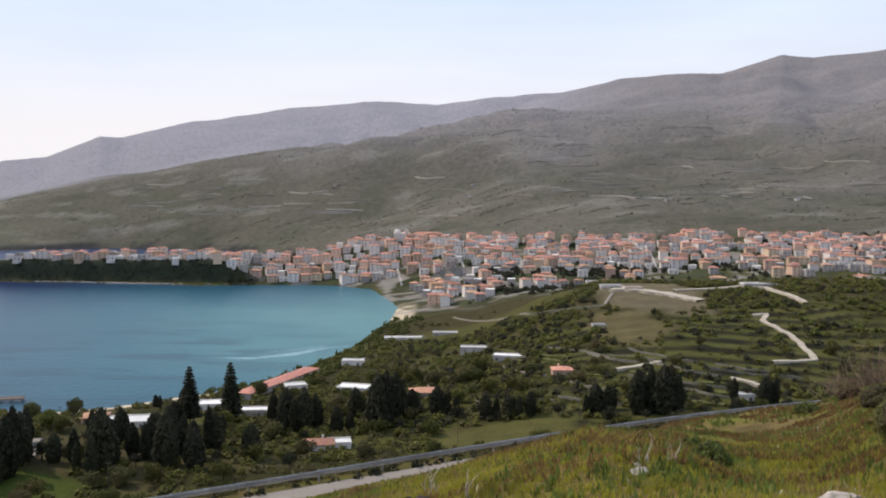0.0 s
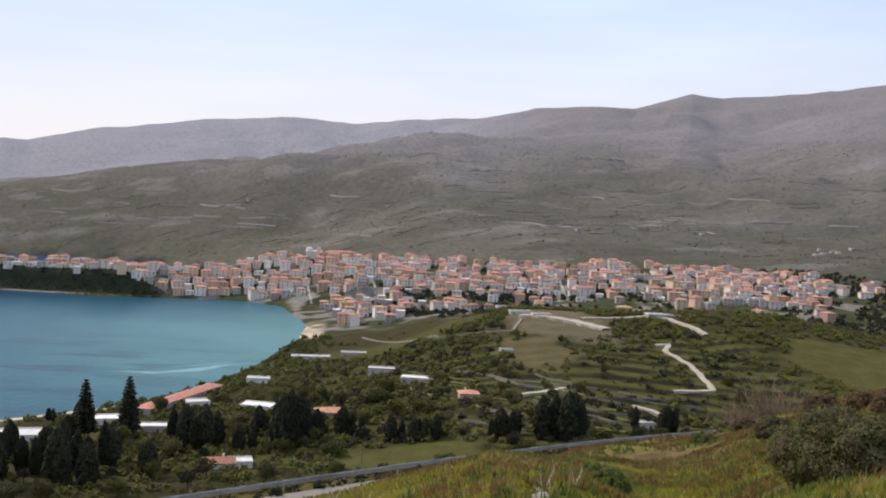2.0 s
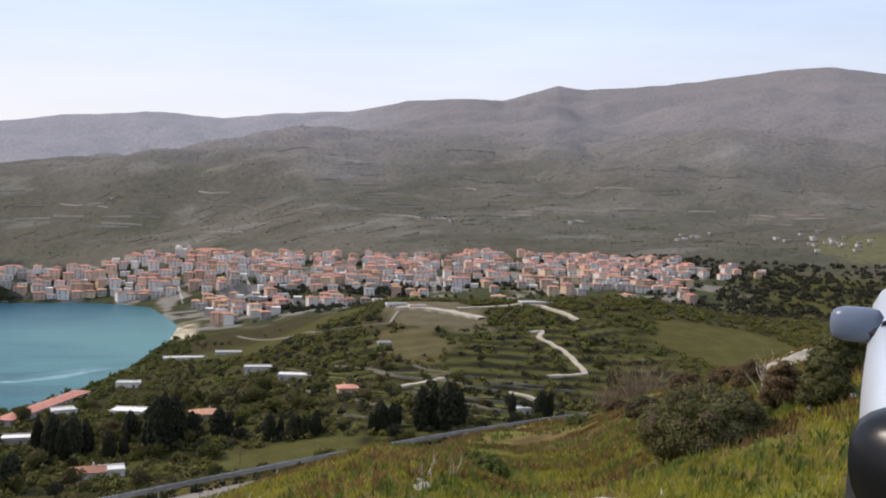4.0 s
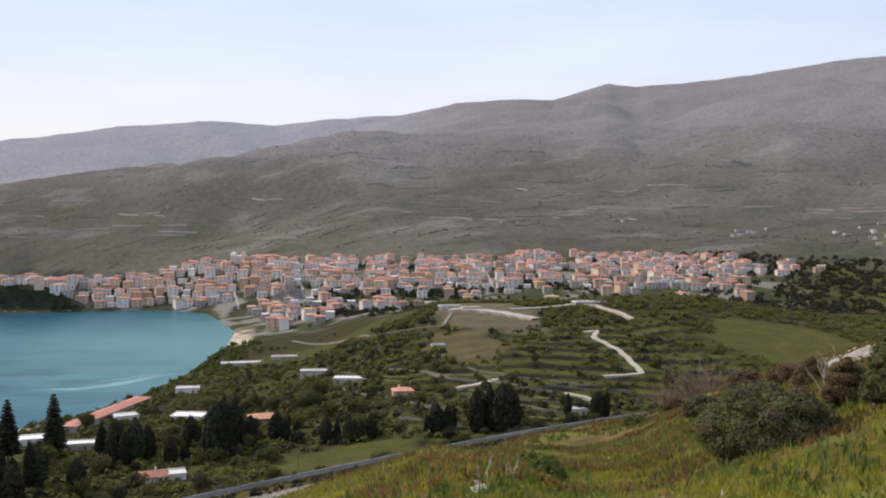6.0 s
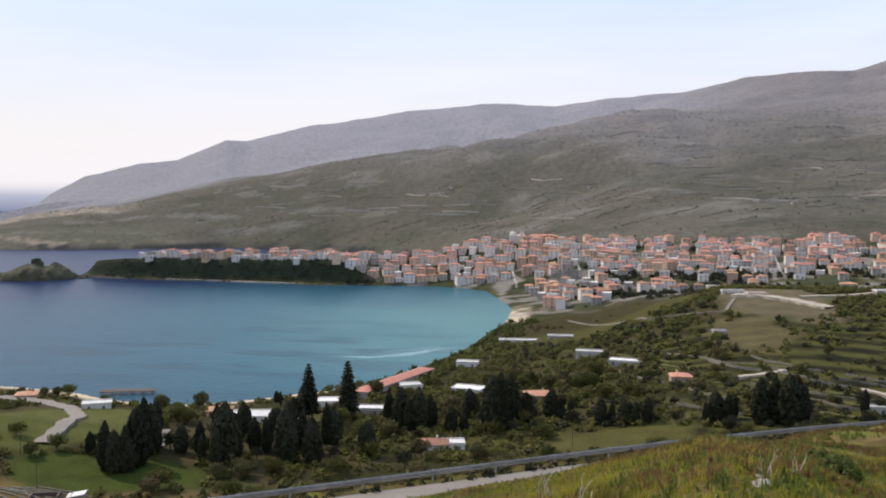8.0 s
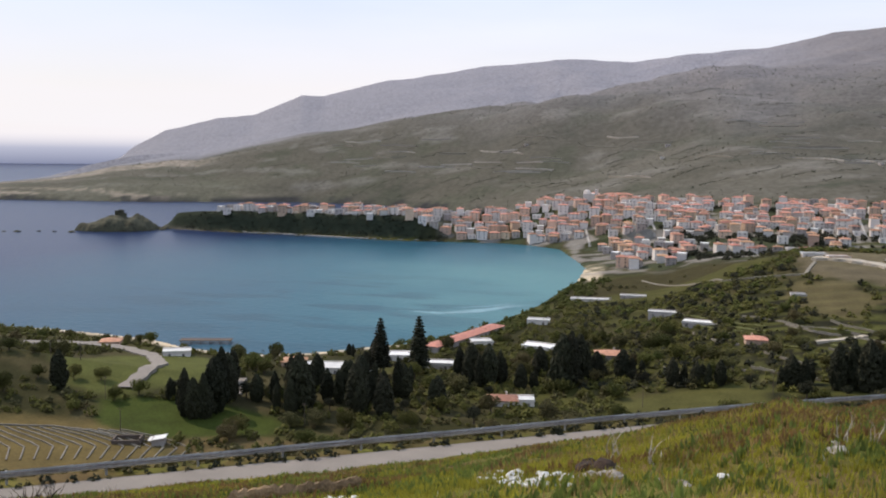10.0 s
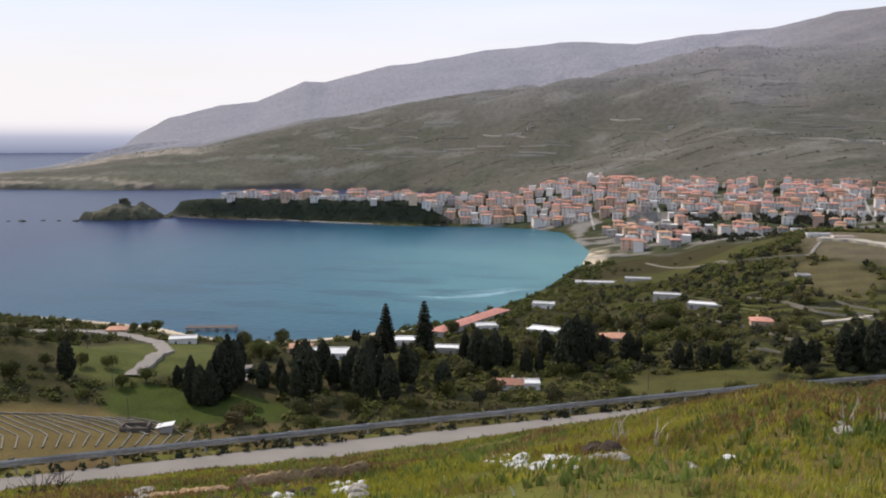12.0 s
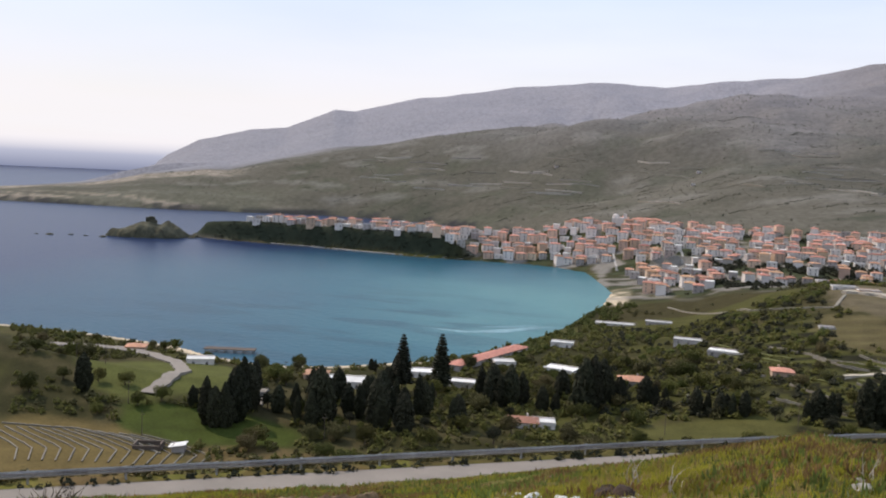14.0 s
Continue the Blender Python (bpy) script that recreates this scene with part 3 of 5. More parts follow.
def round_tree(seed, mat, high, wide, tufts=800):
    """A broad tree: short forked trunk and a lumpy open crown."""
    rnd = random.Random(seed)
    lobes = [(Vector((rnd.uniform(-0.3, 0.3) * wide, rnd.uniform(-0.3, 0.3) * wide, high * rnd.uniform(0.45, 0.78))), rnd.uniform(0.2, 0.34) * wide) for _ in range(6)]
    trunk = bmesh.new()
    tube(trunk, (0, 0, -0.6), (0, 0, high * 0.35), 0.05 * high, 0.035 * high)
    for c, r in lobes:
        tube(trunk, (0, 0, high * 0.3), c, 0.025 * high, 0.008 * high, 5)
    crown = bmesh.new()
    for i in range(tufts):
        c, r = lobes[i % 6]
        d = Vector((rnd.gauss(0, 1), rnd.gauss(0, 1), rnd.gauss(0, 0.8))).normalized()
        clump(crown, c + d * r * rnd.uniform(0.55, 1.1), r * rnd.uniform(0.08, 0.17), rnd)
    return mesh_of(trunk, "trunk"), mesh_of(crown, "crown"), mat


def cypress(seed, high, wide, tufts=1100):
    """A dark narrow column, ragged at the edge."""
    rnd = random.Random(seed)
    trunk = bmesh.new()
    tube(trunk, (0, 0, -0.8), (0, 0, high * 0.8), 0.02 * high, 0.006 * high)
    crown = bmesh.new()
    for _ in range(tufts):
        t = rnd.random() ** 1.15
        prof = min(1.0, 0.5 + 2.0 * t) * (1 - t ** 3.2) ** 0.75
        a, k = rnd.uniform(0, math.tau), rnd.uniform(0.35, 1.0)
        clump(crown, (math.cos(a) * k * prof * wide / 2, math.sin(a) * k * prof * wide / 2, high * (0.04 + 0.95 * t)), wide * rnd.uniform(0.045, 0.10), rnd, 1.0, 1.7)
    return mesh_of(trunk, "trunk"), mesh_of(crown, "crown"), M["cypress"]


def norfolk_pine(seed, high):
    """A tall conifer with level whorls of branches."""
    rnd = random.Random(seed)
    trunk = bmesh.new()
    tube(trunk, (0, 0, -0.8), (0, 0, high), 0.018 * high, 0.003 * high, 7)
    crown = bmesh.new()
    for k in range(17):
        t = 0.16 + 0.84 * k / 16
        reach = high * 0.20 * (1 - t) ** 0.75 * rnd.uniform(0.85, 1.12) + 0.25
        for j in range(8):
            a = j * math.tau / 8 + rnd.uniform(-0.25, 0.25)
            for i in range(1, 6):
                r = reach * i / 5
                clump(crown, (math.cos(a) * r, math.sin(a) * r, high * t + 0.10 * r + rnd.uniform(-0.1, 0.1)), 0.62 + 0.2 * reach / 4, rnd, 1.3, 0.75)
    return mesh_of(trunk, "trunk"), mesh_of(crown, "crown"), M["cypress"]


def tree_thing(name, made, label, group):
    trunk, crown, mat = made
    ob = tagged(new(name), label, "tree", group)
    part("trunk", trunk, M["bark"], ob)
    part("crown", crown, mat, ob)
    return ob


def plant(proto, x, y, size, turn=None, sink=0.0, squash=1.0):
    z = ground_at(x, y) - sink
    ob = copy_thing(proto, Matrix.Identity(4))
    ob.matrix_basis = Matrix.Translation((x, y, z)) @ Matrix.Rotation(rng.uniform(0, 6.28) if turn is None else turn, 4, "Z") @ Matrix.Diagonal((size * squash, size * squash, size, 1))
    return ob


def retire(*protos):
    for p in protos:
        for o in (*p.children_recursive, p):
            bpy.data.objects.remove(o)


KEEP_OUT = [(-196, 345, 36, 48), (24, 349, 30, 18), (-150, 292, 34, 17), (122, 545, 32, 48), (98, 480, 15, 28), (30, 600, 60, 40), (245, 600, 70, 40), (-178, 243, 46, 40), (268, 460, 38, 48)]


def open_ground(x, y):
    return any(((x - a) / c) ** 2 + ((y - b) / d) ** 2 < 1 for a, b, c, d in KEEP_OUT)



cyp = [tree_thing("cypress", cypress(40 + i, 13, w), "tall dark green cypress in the coastal grove", "cypresses below the road") for i, w in enumerate((4.6, 6.2, 4.0, 7.4))]
# direction to the foot, in degrees, then height in metres
CYPRESS = [(27.2, -16.0, 17), (26.7, -16.1, 14), (26.1, -16.2, 16), (25.4, -15.8, 19), (25.0, -15.2, 20), (24.6, -14.9, 16),
           (20.9, -16.3, 14), (20.3, -15.9, 20), (19.7, -15.9, 16), (18.6, -15.4, 12), (17.9, -15.6, 13), (16.7, -16.1, 18), (15.9, -15.6, 12),
           (15.1, -15.7, 13), (14.2, -15.3, 16), (9.6, -14.3, 16), (9.1, -14.5, 13), (8.5, -14.5, 17), (7.8, -14.3, 14)]
CYPRESS += [(3.9, -14.4, 21), (3.4, -14.4, 23), (2.9, -14.1, 20), (2.4, -14.0, 14), (0.3, -13.7, 12), (-0.3, -13.7, 9), (-2.7, -13.9, 11), (-3.4, -13.8, 9), (-4.1, -13.8, 9),
            (-4.8, -13.8, 9), (-5.5, -13.7, 10), (-8.9, -13.6, 9), (-9.5, -13.5, 12), (-10.2, -13.5, 12), (-12.0, -13.3, 17)]
CYPRESS += [(-12.8, -13.2, 18), (-13.6, -13.2, 18), (-14.4, -13.1, 15), (34.2, -13.9, 14), (17.0, -12.8, 6), (22.9, -15.3, 10), (21.8, -15.5, 12), (28.0, -15.0, 8), (13.4, -14.6, 9),
            (6.5, -14.6, 10), (5.6, -14.6, 8), (19.2, -14.7, 14), (20.8, -14.9, 15), (16.2, -13.9, 10), (-17.6, -12.2, 9), (-19.3, -12.4, 11), (-19.9, -12.3, 11)]
for i, (az, el, h) in enumerate(CYPRESS):
    x, y, z = spot_on(az, el)
    plant(cyp[i % 4], x, y, h / 13, squash=1.0 if h < 15 else 0.9)
    if i % 2 == 0:
        plant(cyp[(i + 1) % 4], x + rng.uniform(-4, 4), y + rng.uniform(1, 6), h / 13 * rng.uniform(0.6, 0.95))
dark = [tree_thing("dark_tree", round_tree(80 + i, M["cypress"], 7.0, 6.5, 800), "dense dark evergreen tree near the beach", "dark evergreen trees") for i in range(3)]
for k in range(34):
    x, y, z = spot_on(rng.uniform(5, 29), rng.uniform(-16.8, -13.6))
    if not open_ground(x, y):
        plant(cyp[k % 4] if k % 3 else dark[k % 3 - 1], x, y, rng.uniform(0.6, 1.1))
for k in range(26):
    x, y, z = spot_on(rng.uniform(-21, 4), rng.uniform(-14.2, -11.5))
    if not open_ground(x, y):
        plant(dark[k % 3], x, y, rng.uniform(0.5, 0.95))
retire(*dark)
retire(*cyp)
pine = tree_thing("norfolk_pine", norfolk_pine(5, 24), "tall dark conifer with tiered branches by the beach", "tall conifers")
for az, el, h in ((15.3, -13.9, 24), (12.9, -13.9, 25)):
    x, y, z = spot_on(az, el)
    plant(pine, x, y, h / 24)
retire(pine)

broad = [tree_thing("broadleaf_tree", round_tree(60 + i, M["green" if i % 2 else "olive"], 5.0, 6.0), "bushy " + ("green broadleaf tree" if i % 2 else "grey-green olive tree") + " among the terraces", "trees in the lowland") for i in range(6)]
houses_at = []


def scatter(count, az0, az1, d0, d1, clear=8.0, inland=12.0):
    """Places for trees: in drifts, off the fields, clear of houses and shore."""
    rnd = np.random.RandomState(int(count + d0 + 7 * d1))
    k = count * 6
    az, d = np.radians(rnd.uniform(az0, az1, k)), np.sqrt(rnd.uniform(d0 ** 2, d1 ** 2, k))
    x, y = -np.sin(az) * d, np.cos(az) * d
    ok = (shore(x, y) > inland) & (fbm(x, y, 60, 3, 4.0) + rnd.uniform(-0.7, 0.9, k) > 0)
    ok &= (terraced(x, y) < 0.5) | (rnd.uniform(0, 1, k) < 0.45)
    for a, b, c, e in KEEP_OUT:
        ok &= ((x - a) / c) ** 2 + ((y - b) / e) ** 2 > 1
    for a, b in houses_at:
        ok &= (x - a) ** 2 + (y - b) ** 2 > clear ** 2
    return list(zip(x[ok][:count].tolist(), y[ok][:count].tolist()))

# ---- houses ----
def window_mesh(w, h):
    bm = bmesh.new()
    box(bm, -w / 2, -0.02, 0, w / 2, 0.05, h)
    return mesh_of(bm, "window")


WIN, DOOR = window_mesh(1.1, 1.5), window_mesh(1.2, 2.2)
WIN.materials.append(M["window"])
DOOR.materials.append(M["door"])


def house(w, d, floors, wall, roof, label, group, seed, name="house", gable=False):
    """A rendered house: walls, a tiled or flat roof, windows, a door. Its front looks along -y."""
    rnd = random.Random(seed)
    h = 2.8 * floors + 0.2
    ob = tagged(new(name), label, "house", group)
    bm = bmesh.new()
    box(bm, -w / 2, -d / 2, -4.0, w / 2, d / 2, h)
    part("wall", bm, wall, ob)
    bm = bmesh.new()
    if roof is M["tile"]:
        o, rise = 0.5, min(w, d) * 0.18
        lo = [bm.verts.new((sx * (w / 2 + o), sy * (d / 2 + o), h + dz)) for dz in (0.01, 0.22) for sx, sy in ((-1, -1), (1, -1), (1, 1), (-1, 1))]
        run = (0 if w < d else (w - d) / 2) + (d / 2 if gable else 0.0)
        ru = (0 if d < w else (d - w) / 2)
        a, b2 = bm.verts.new((-min(run, w / 2), -ru, h + rise)), bm.verts.new((min(run, w / 2), ru, h + rise))
        bm.faces.new(lo[3::-1])
        for i in range(4):
            bm.faces.new((lo[i], lo[(i + 1) % 4], lo[4 + (i + 1) % 4], lo[4 + i]))
        t = lo[4:]
        if w >= d:
            for f in ((t[0], t[1], b2, a), (t[2], t[3], a, b2), (t[1], t[2], b2), (t[3], t[0], a)):
                bm.faces.new(f)
        else:
            for f in ((t[1], t[2], b2, a), (t[3], t[0], a, b2), (t[0], t[1], a), (t[2], t[3], b2)):
                bm.faces.new(f)
        r = part("roof", bm, roof, ob, "orange terracotta tile roof")
        bm = bmesh.new()
        cx = rnd.uniform(-0.25, 0.25) * w
        box(bm, cx - 0.35, 0.8, h + 0.2, cx + 0.35, 1.5, h + rise + 0.7)
        part("chimney", bm, wall, r)
    else:
        box(bm, -w / 2 - 0.25, -d / 2 - 0.25, h + 0.004, w / 2 + 0.25, d / 2 + 0.25, h + 0.25)
        r = part("roof", bm, roof, ob, "flat pale roof slab")
        for x0, y0, x1, y1 in ((-w / 2 - 0.25, -d / 2 - 0.25, w / 2 + 0.25, -d / 2), (-w / 2 - 0.25, d / 2, w / 2 + 0.25, d / 2 + 0.25)):
            bm = bmesh.new()
            box(bm, x0, y0, h + 0.254, x1, y1, h + 0.75)
            part("parapet", bm, wall, r)
    n = max(2, int(w / 4.2))
    for k in range(floors):
        for i in range(n):
            x = (i + 0.5) / n * w - w / 2
            if k == 0 and i == n // 2:
                part("door", DOOR, None, ob, m=Matrix.Translation((x, -d / 2, 0.05)))
            else:
                part("window", WIN, None, ob, m=Matrix.Translation((x, -d / 2, 2.8 * k + 0.9)))
    for sx in (-1, 1) if name != "house" else ():
        for k in range(floors):
            part("window", WIN, None, ob, m=Matrix.Translation((sx * w / 2, rnd.uniform(-0.2, 0.2) * d, 2.8 * k + 0.9)) @ Matrix.Rotation(sx * math.pi / 2, 4, "Z"))
    return ob


def set_house(proto, x, y, turn, z=None):
    ob = copy_thing(proto, Matrix.Translation((x, y, ground_at(x, y) if z is None else z)) @ Matrix.Rotation(turn, 4, "Z"))
    houses_at.append((x, y))
    return ob


TOWN = "houses of the seaside town"
kinds = []
for i, (w, d, f, wall, roof) in enumerate([(9, 8, 2, "white", "tile"), (11, 8, 2, "ochre", "tile"), (8, 8, 2, "grey", "tile"), (11, 8, 3, "white", "tile"), (8, 9, 2, "grey", "tile"),
                                           (9, 7, 2, "grey", "slab"), (13, 8, 2, "white", "tile"), (9, 7, 1, "white", "slab"), (10, 9, 3, "ochre", "tile"), (9, 7, 2, "white", "slab")]):
    look_of = {"white": "whitewashed", "ochre": "ochre-plastered", "grey": "grey-plastered"}[wall]
    kinds.append(house(w, d, f, M[wall], M[roof], f"{look_of} {('one', 'two', 'three')[f - 1]}-storey house with {'terracotta tile roof' if roof == 'tile' else 'flat pale roof'}", TOWN, 100 + i))


def in_town(x, y, az, d):
    """How likely a plot carries a house."""
    sd = float(shore(np.array([x]), np.array([y]))[0])
    if az > 12.2:
        return 0.95 if (sd > 14 and x > -490 and 985 < y < 1078) else 0
    if sd < 6:
        return 0
    if az > 3:
        return 0.95 if 960 < d < 1120 else 0
    if az > -3:
        return (0.92 if d > 900 else 0.88) if (748 < d < 1150 and sd > 30) else 0
    if az > -12:
        return 0.88 if 930 < d < 1150 else (0.35 if 820 < d else 0)
    if az > -28:
        return (0.8 if az > -25 else 0.6) if 930 < d < 1150 else (0.15 if 850 < d else 0)
    return 0.22 if (1050 < d < 1150 and az > -32) else 0


plots = []
d, row = 742.0, 0
while d < 1150:
    az = 27.0 - (row % 2) * 0.5
    while az > -38:
        dd, aa = d + rng.uniform(-5, 5), az + rng.uniform(-0.12, 0.12)
        x, y = -math.sin(radians(aa)) * dd, math.cos(radians(aa)) * dd
        lane = min(abs(aa - q) for q in (2.5, -1.35, -4.85, -8.0, -13.0, -17.5))
        if rng.random() < in_town(x, y, aa, dd) and lane > 0.22:
            k = rng.choice(kinds)
            plots.append((k, x, y, radians(rng.choice((aa * 0.5, aa * 0.5, 14, -8))) + rng.uniform(-0.12, 0.12) + rng.choice((0, 0, 0, math.pi / 2))))
        az -= math.degrees(rng.uniform(10.5, 14.0) / d)
    d += 17 if d > 900 else 16
    row += 1
# the houses along the water and the lower streets stand singly; those crowded behind them are one mass
plots.sort(key=lambda p: math.hypot(p[1], p[2]) - (60 if p[1] < -190 else 0))
for k, x, y, t in plots[:285]:
    set_house(k, x, y, t)
mats = [M["white"], M["ochre"], M["grey"], M["tile"], M["slab"], M["window"], M["door"]]
crowd = {name: ([], [], []) for name in ("tile_roofed_houses", "plain_houses")}
for k, x, y, t in plots[285:]:
    houses_at.append((x, y))
    m = Matrix.Translation((x, y, ground_at(x, y))) @ Matrix.Rotation(t, 4, "Z")
    verts, faces, ids = crowd["tile_roofed_houses" if rng.random() < 0.6 else "plain_houses"]
    for o in k.children_recursive:
        mm = m @ k.matrix_basis.inverted() @ o.matrix_basis
        base = len(verts)
        verts += [tuple(mm @ v.co) for v in o.data.vertices]
        faces += [tuple(base + i for i in f.vertices) for f in o.data.polygons]
        ids += [mats.index(o.data.materials[0])] * len(o.data.polygons)
for name, (verts, faces, ids) in crowd.items():
    me = bpy.data.meshes.new(name)
    me.from_pydata(verts, [], faces)
    for q in mats:
        me.materials.append(q)
    me.polygons.foreach_set("material_index", ids)
    tagged(new(name, me), "upper rows of crowded tile-roofed town houses", "houses", kind="stuff")
retire(*kinds)

# pale lanes that climb between the houses
M["lane"] = material("pale_lane", (0.36, 0.33, 0.29), 0.9, 3.0, 0.8, 1.15, 0.2)
M["dirt"] = material("dirt_track", (0.42, 0.36, 0.28), 0.95, 3.0, 0.7, 1.2, 0.3)


def ribbon(name, pts, width, mat, label, lift=0.25, step=4.0, cat="lane", kind="structure"):
    """A strip that follows the ground."""
    bm = bmesh.new()
    prev = None
    fine = []
    for (ax, ay), (bx, by) in zip(pts, pts[1:]):
        n = max(2, int(math.hypot(bx - ax, by - ay) / step))
        fine += [(ax + (bx - ax) * k / n, ay + (by - ay) * k / n) for k in range(n)]
    fine.append(pts[-1])
    houses_at.extend(fine[::2])
    for i, (x, y) in enumerate(fine):
        p, q = fine[max(i - 1, 0)], fine[min(i + 1, len(fine) - 1)]
        t = Vector((q[0] - p[0], q[1] - p[1])).normalized()
        nn = Vector((-t.y, t.x)) * width / 2 * (1 + 0.15 * math.sin(i * 1.7))
        zc = max(ground_at(x + nn.x * k, y + nn.y * k) for k in (-1, 0, 1))
        row = [bm.verts.new((x + nn.x * k, y + nn.y * k, zc + lift)) for k in (-1, 0, 1)]
        row.append(bm.verts.new((x - nn.x * 1.05, y - nn.y * 1.05, zc - 1.0)))
        row.append(bm.verts.new((x + nn.x * 1.05, y + nn.y * 1.05, zc - 1.0)))
        if prev:
            for a, b2 in ((0, 1), (1, 2), (3, 0), (2, 4)):
                bm.faces.new((prev[a], prev[b2], row[b2], row[a]))
        prev = row
    ob = new(name, mesh_of(bm, name))
    ob.data.materials.append(mat)
    return tagged(ob, label, cat, kind=kind)


for az in (2.5, -1.35, -4.85, -8.0, -13.0):
    a = [(-math.sin(radians(az + 0.25 * k)) * dd, math.cos(radians(az + 0.25 * k)) * dd) for k, dd in enumerate((930, 990, 1050, 1110))]
    ribbon("lane", a, 2.2, M["lane"], "pale paved lane climbing between town houses", 0.4)
bm = bmesh.new()
prev = None
for x, y in [(-34, 800), (-44, 845), (-64, 943), (-99, 976), (-133, 985), (-194, 981), (-255, 978), (-330, 985), (-395, 1000), (-440, 1004)]:
    row = [bm.verts.new((x + k, y + k, zz)) for k, zz in ((-0.6, -1.5), (-0.5, 1.3), (3.0, 1.3), (3.1, -1.0))]
    if prev:
        for i in range(3):
            bm.faces.new((prev[i], prev[i + 1], row[i + 1], row[i]))
    prev = row
quay = new("quay", mesh_of(bm, "quay"))
quay.data.materials.append(M["lane"])
tagged(quay, "pale stone quay along the water", "quay", kind="structure")


def track(name, dirs, width, label, mat=None):
    return ribbon(name, [spot_on(a, e)[:2] for a, e in dirs], width, mat or M["dirt"], label, 0.55, 2.5, cat="track")


track("dirt_track", [(-14.0, -5.95), (-16.4, -5.75), (-17.8, -5.55), (-19.2, -5.6), (-20.4, -5.95), (-21.4, -6.4)], 3.6, "pale dirt track over the middle hill")
track("dirt_track", [(-18.5, -7.25), (-19.3, -7.14), (-19.1, -7.56), (-20.0, -7.97), (-20.7, -8.34), (-21.4, -8.99), (-22.0, -9.6), (-21.0, -9.75), (-19.7, -9.91)], 2.8, "pale dirt track winding down the hill")
track("dirt_track", [(-10.3, -6.0), (-12.0, -6.0), (-13.6, -6.15), (-15.6, -6.5)], 9, "bare pale earth terrace on the hill")
track("dirt_track", [(-10.7, -10.78), (-11.7, -10.59), (-13.3, -10.21)], 3, "pale path across the terraces")
track("dirt_track", [(-17.3, -10.93), (-18.2, -11.06), (-19.0, -11.29)], 3, "pale path across the terraces")
track("dirt_track", [(-0.7, -7.8), (-5.4, -7.58), (-9.9, -6.97), (-10.4, -6.2)], 1.6, "narrow pale path along the field", M["stone"])
track("dirt_track", [(24.3, -14.9), (23.9, -14.0)], 5, "short pale lane among trees", M["asphalt"])
track("coast_road", [(36, -11.2), (32.5, -11.5), (30.5, -11.9), (29.0, -12.4), (28.6, -12.9), (29.5, -13.4), (30.6, -14.2)], 6, "grey asphalt road curving round the headland", M["asphalt"])

# single buildings below the road
LOW = "scattered houses near the beach"


def single(az, el, w, d, f, wall, roof, turn, label, name="house"):
    p = house(w, d, f, M[wall], M[roof], label, LOW, int(az * 10) + 500, name)
    x, y, z = spot_on(az, el)
    set_house(p, x, y, radians(turn), z - (2.0 if name == "shed" else 0.9))
    retire(p)


single(18.8, -13.6, 16, 12, 1, "white", "slab", 12, "white flat-roofed beach house with terrace", "villa")
single(16.5, -13.9, 13, 10, 1, "white", "slab", 5, "white flat-roofed house beside cypresses", "villa")
single(20.6, -13.2, 10, 9, 1, "ochre", "tile", 12, "small house with orange tile roof by the beach")
single(14.0, -12.9, 13, 9, 1, "white", "slab", 10, "low white house behind the conifers")
single(11.6, -13.4, 12, 8, 1, "grey", "slab", 5, "low grey house among gardens")
single(9.0, -12.0, 10, 8, 1, "white", "slab", 20, "small white house with flat roof")
single(5.5, -12.2, 15, 10, 1, "white", "slab", -15, "white house with bright flat roofs")
single(5.5, -10.6, 12, 7, 1, "white", "slab", 0, "small white shed beside the shore")
single(1.0, -12.5, 14, 10, 1, "grey", "tile", 8, "house with red tile roof amid terraces")
single(7.6, -15.5, 11, 9, 1, "white", "tile", 10, "low house with red tile roof")
single(6.4, -15.5, 9, 7, 1, "white", "slab", 10, "white flat-roofed annex of a low house")
single(2.3, -9.1, 26, 8, 1, "grey", "slab", 4, "long low shed with white roof", "shed")
single(-0.2, -8.8, 16, 7, 1, "grey", "slab", 0, "low shed with white roof", "shed")
single(-2.3, -9.7, 20, 8, 1, "grey", "slab", -4, "long low shed with white roof", "shed")
single(-4.3, -10.2, 18, 8, 1, "grey", "slab", -12, "long white shed on the slope", "shed")
single(-7.4, -11.1, 9, 8, 1, "ochre", "tile", 0, "small house with orange tile roof")
single(31.3, -11.6, 9, 8, 1, "ochre", "tile", 20, "small orange-roofed house on the headland")
single(27.6, -12.4, 12, 8, 1, "white", "slab", 25, "white-roofed beach bar by the water")
single(-11.6, -5.9, 12, 7, 1, "ochre", "slab", 5, "plain concrete shed on the hilltop", "shed")
single(-10.3, -5.8, 14, 6, 1, "white", "slab", 5, "low white-roofed shed on the hilltop", "shed")
single(-18.8, -5.45, 20, 9, 1, "grey", "slab", 0, "long grey building on the hill crest", "shed")
single(-9.6, -8.2, 7, 5, 1, "grey", "slab", 0, "small shed with pale roof", "shed")
single(-18.2, -12.1, 6, 5, 1, "white", "slab", 0, "small white hut among cypresses", "hut")

for az, el in ((30.4, -11.5), (29.7, -11.6), (29.1, -11.7), (33.5, -11.2), (35.0, -11.0), (36.4, -11.1), (31.9, -13.6), (33.4, -13.4), (35.3, -13.2), (29.8, -14.6), (31.2, -14.8)):
    x, y, z = spot_on(az, el)
    plant(broad[int(az) % 6], x, y, rng.uniform(0.8, 1.3), sink=0.2)

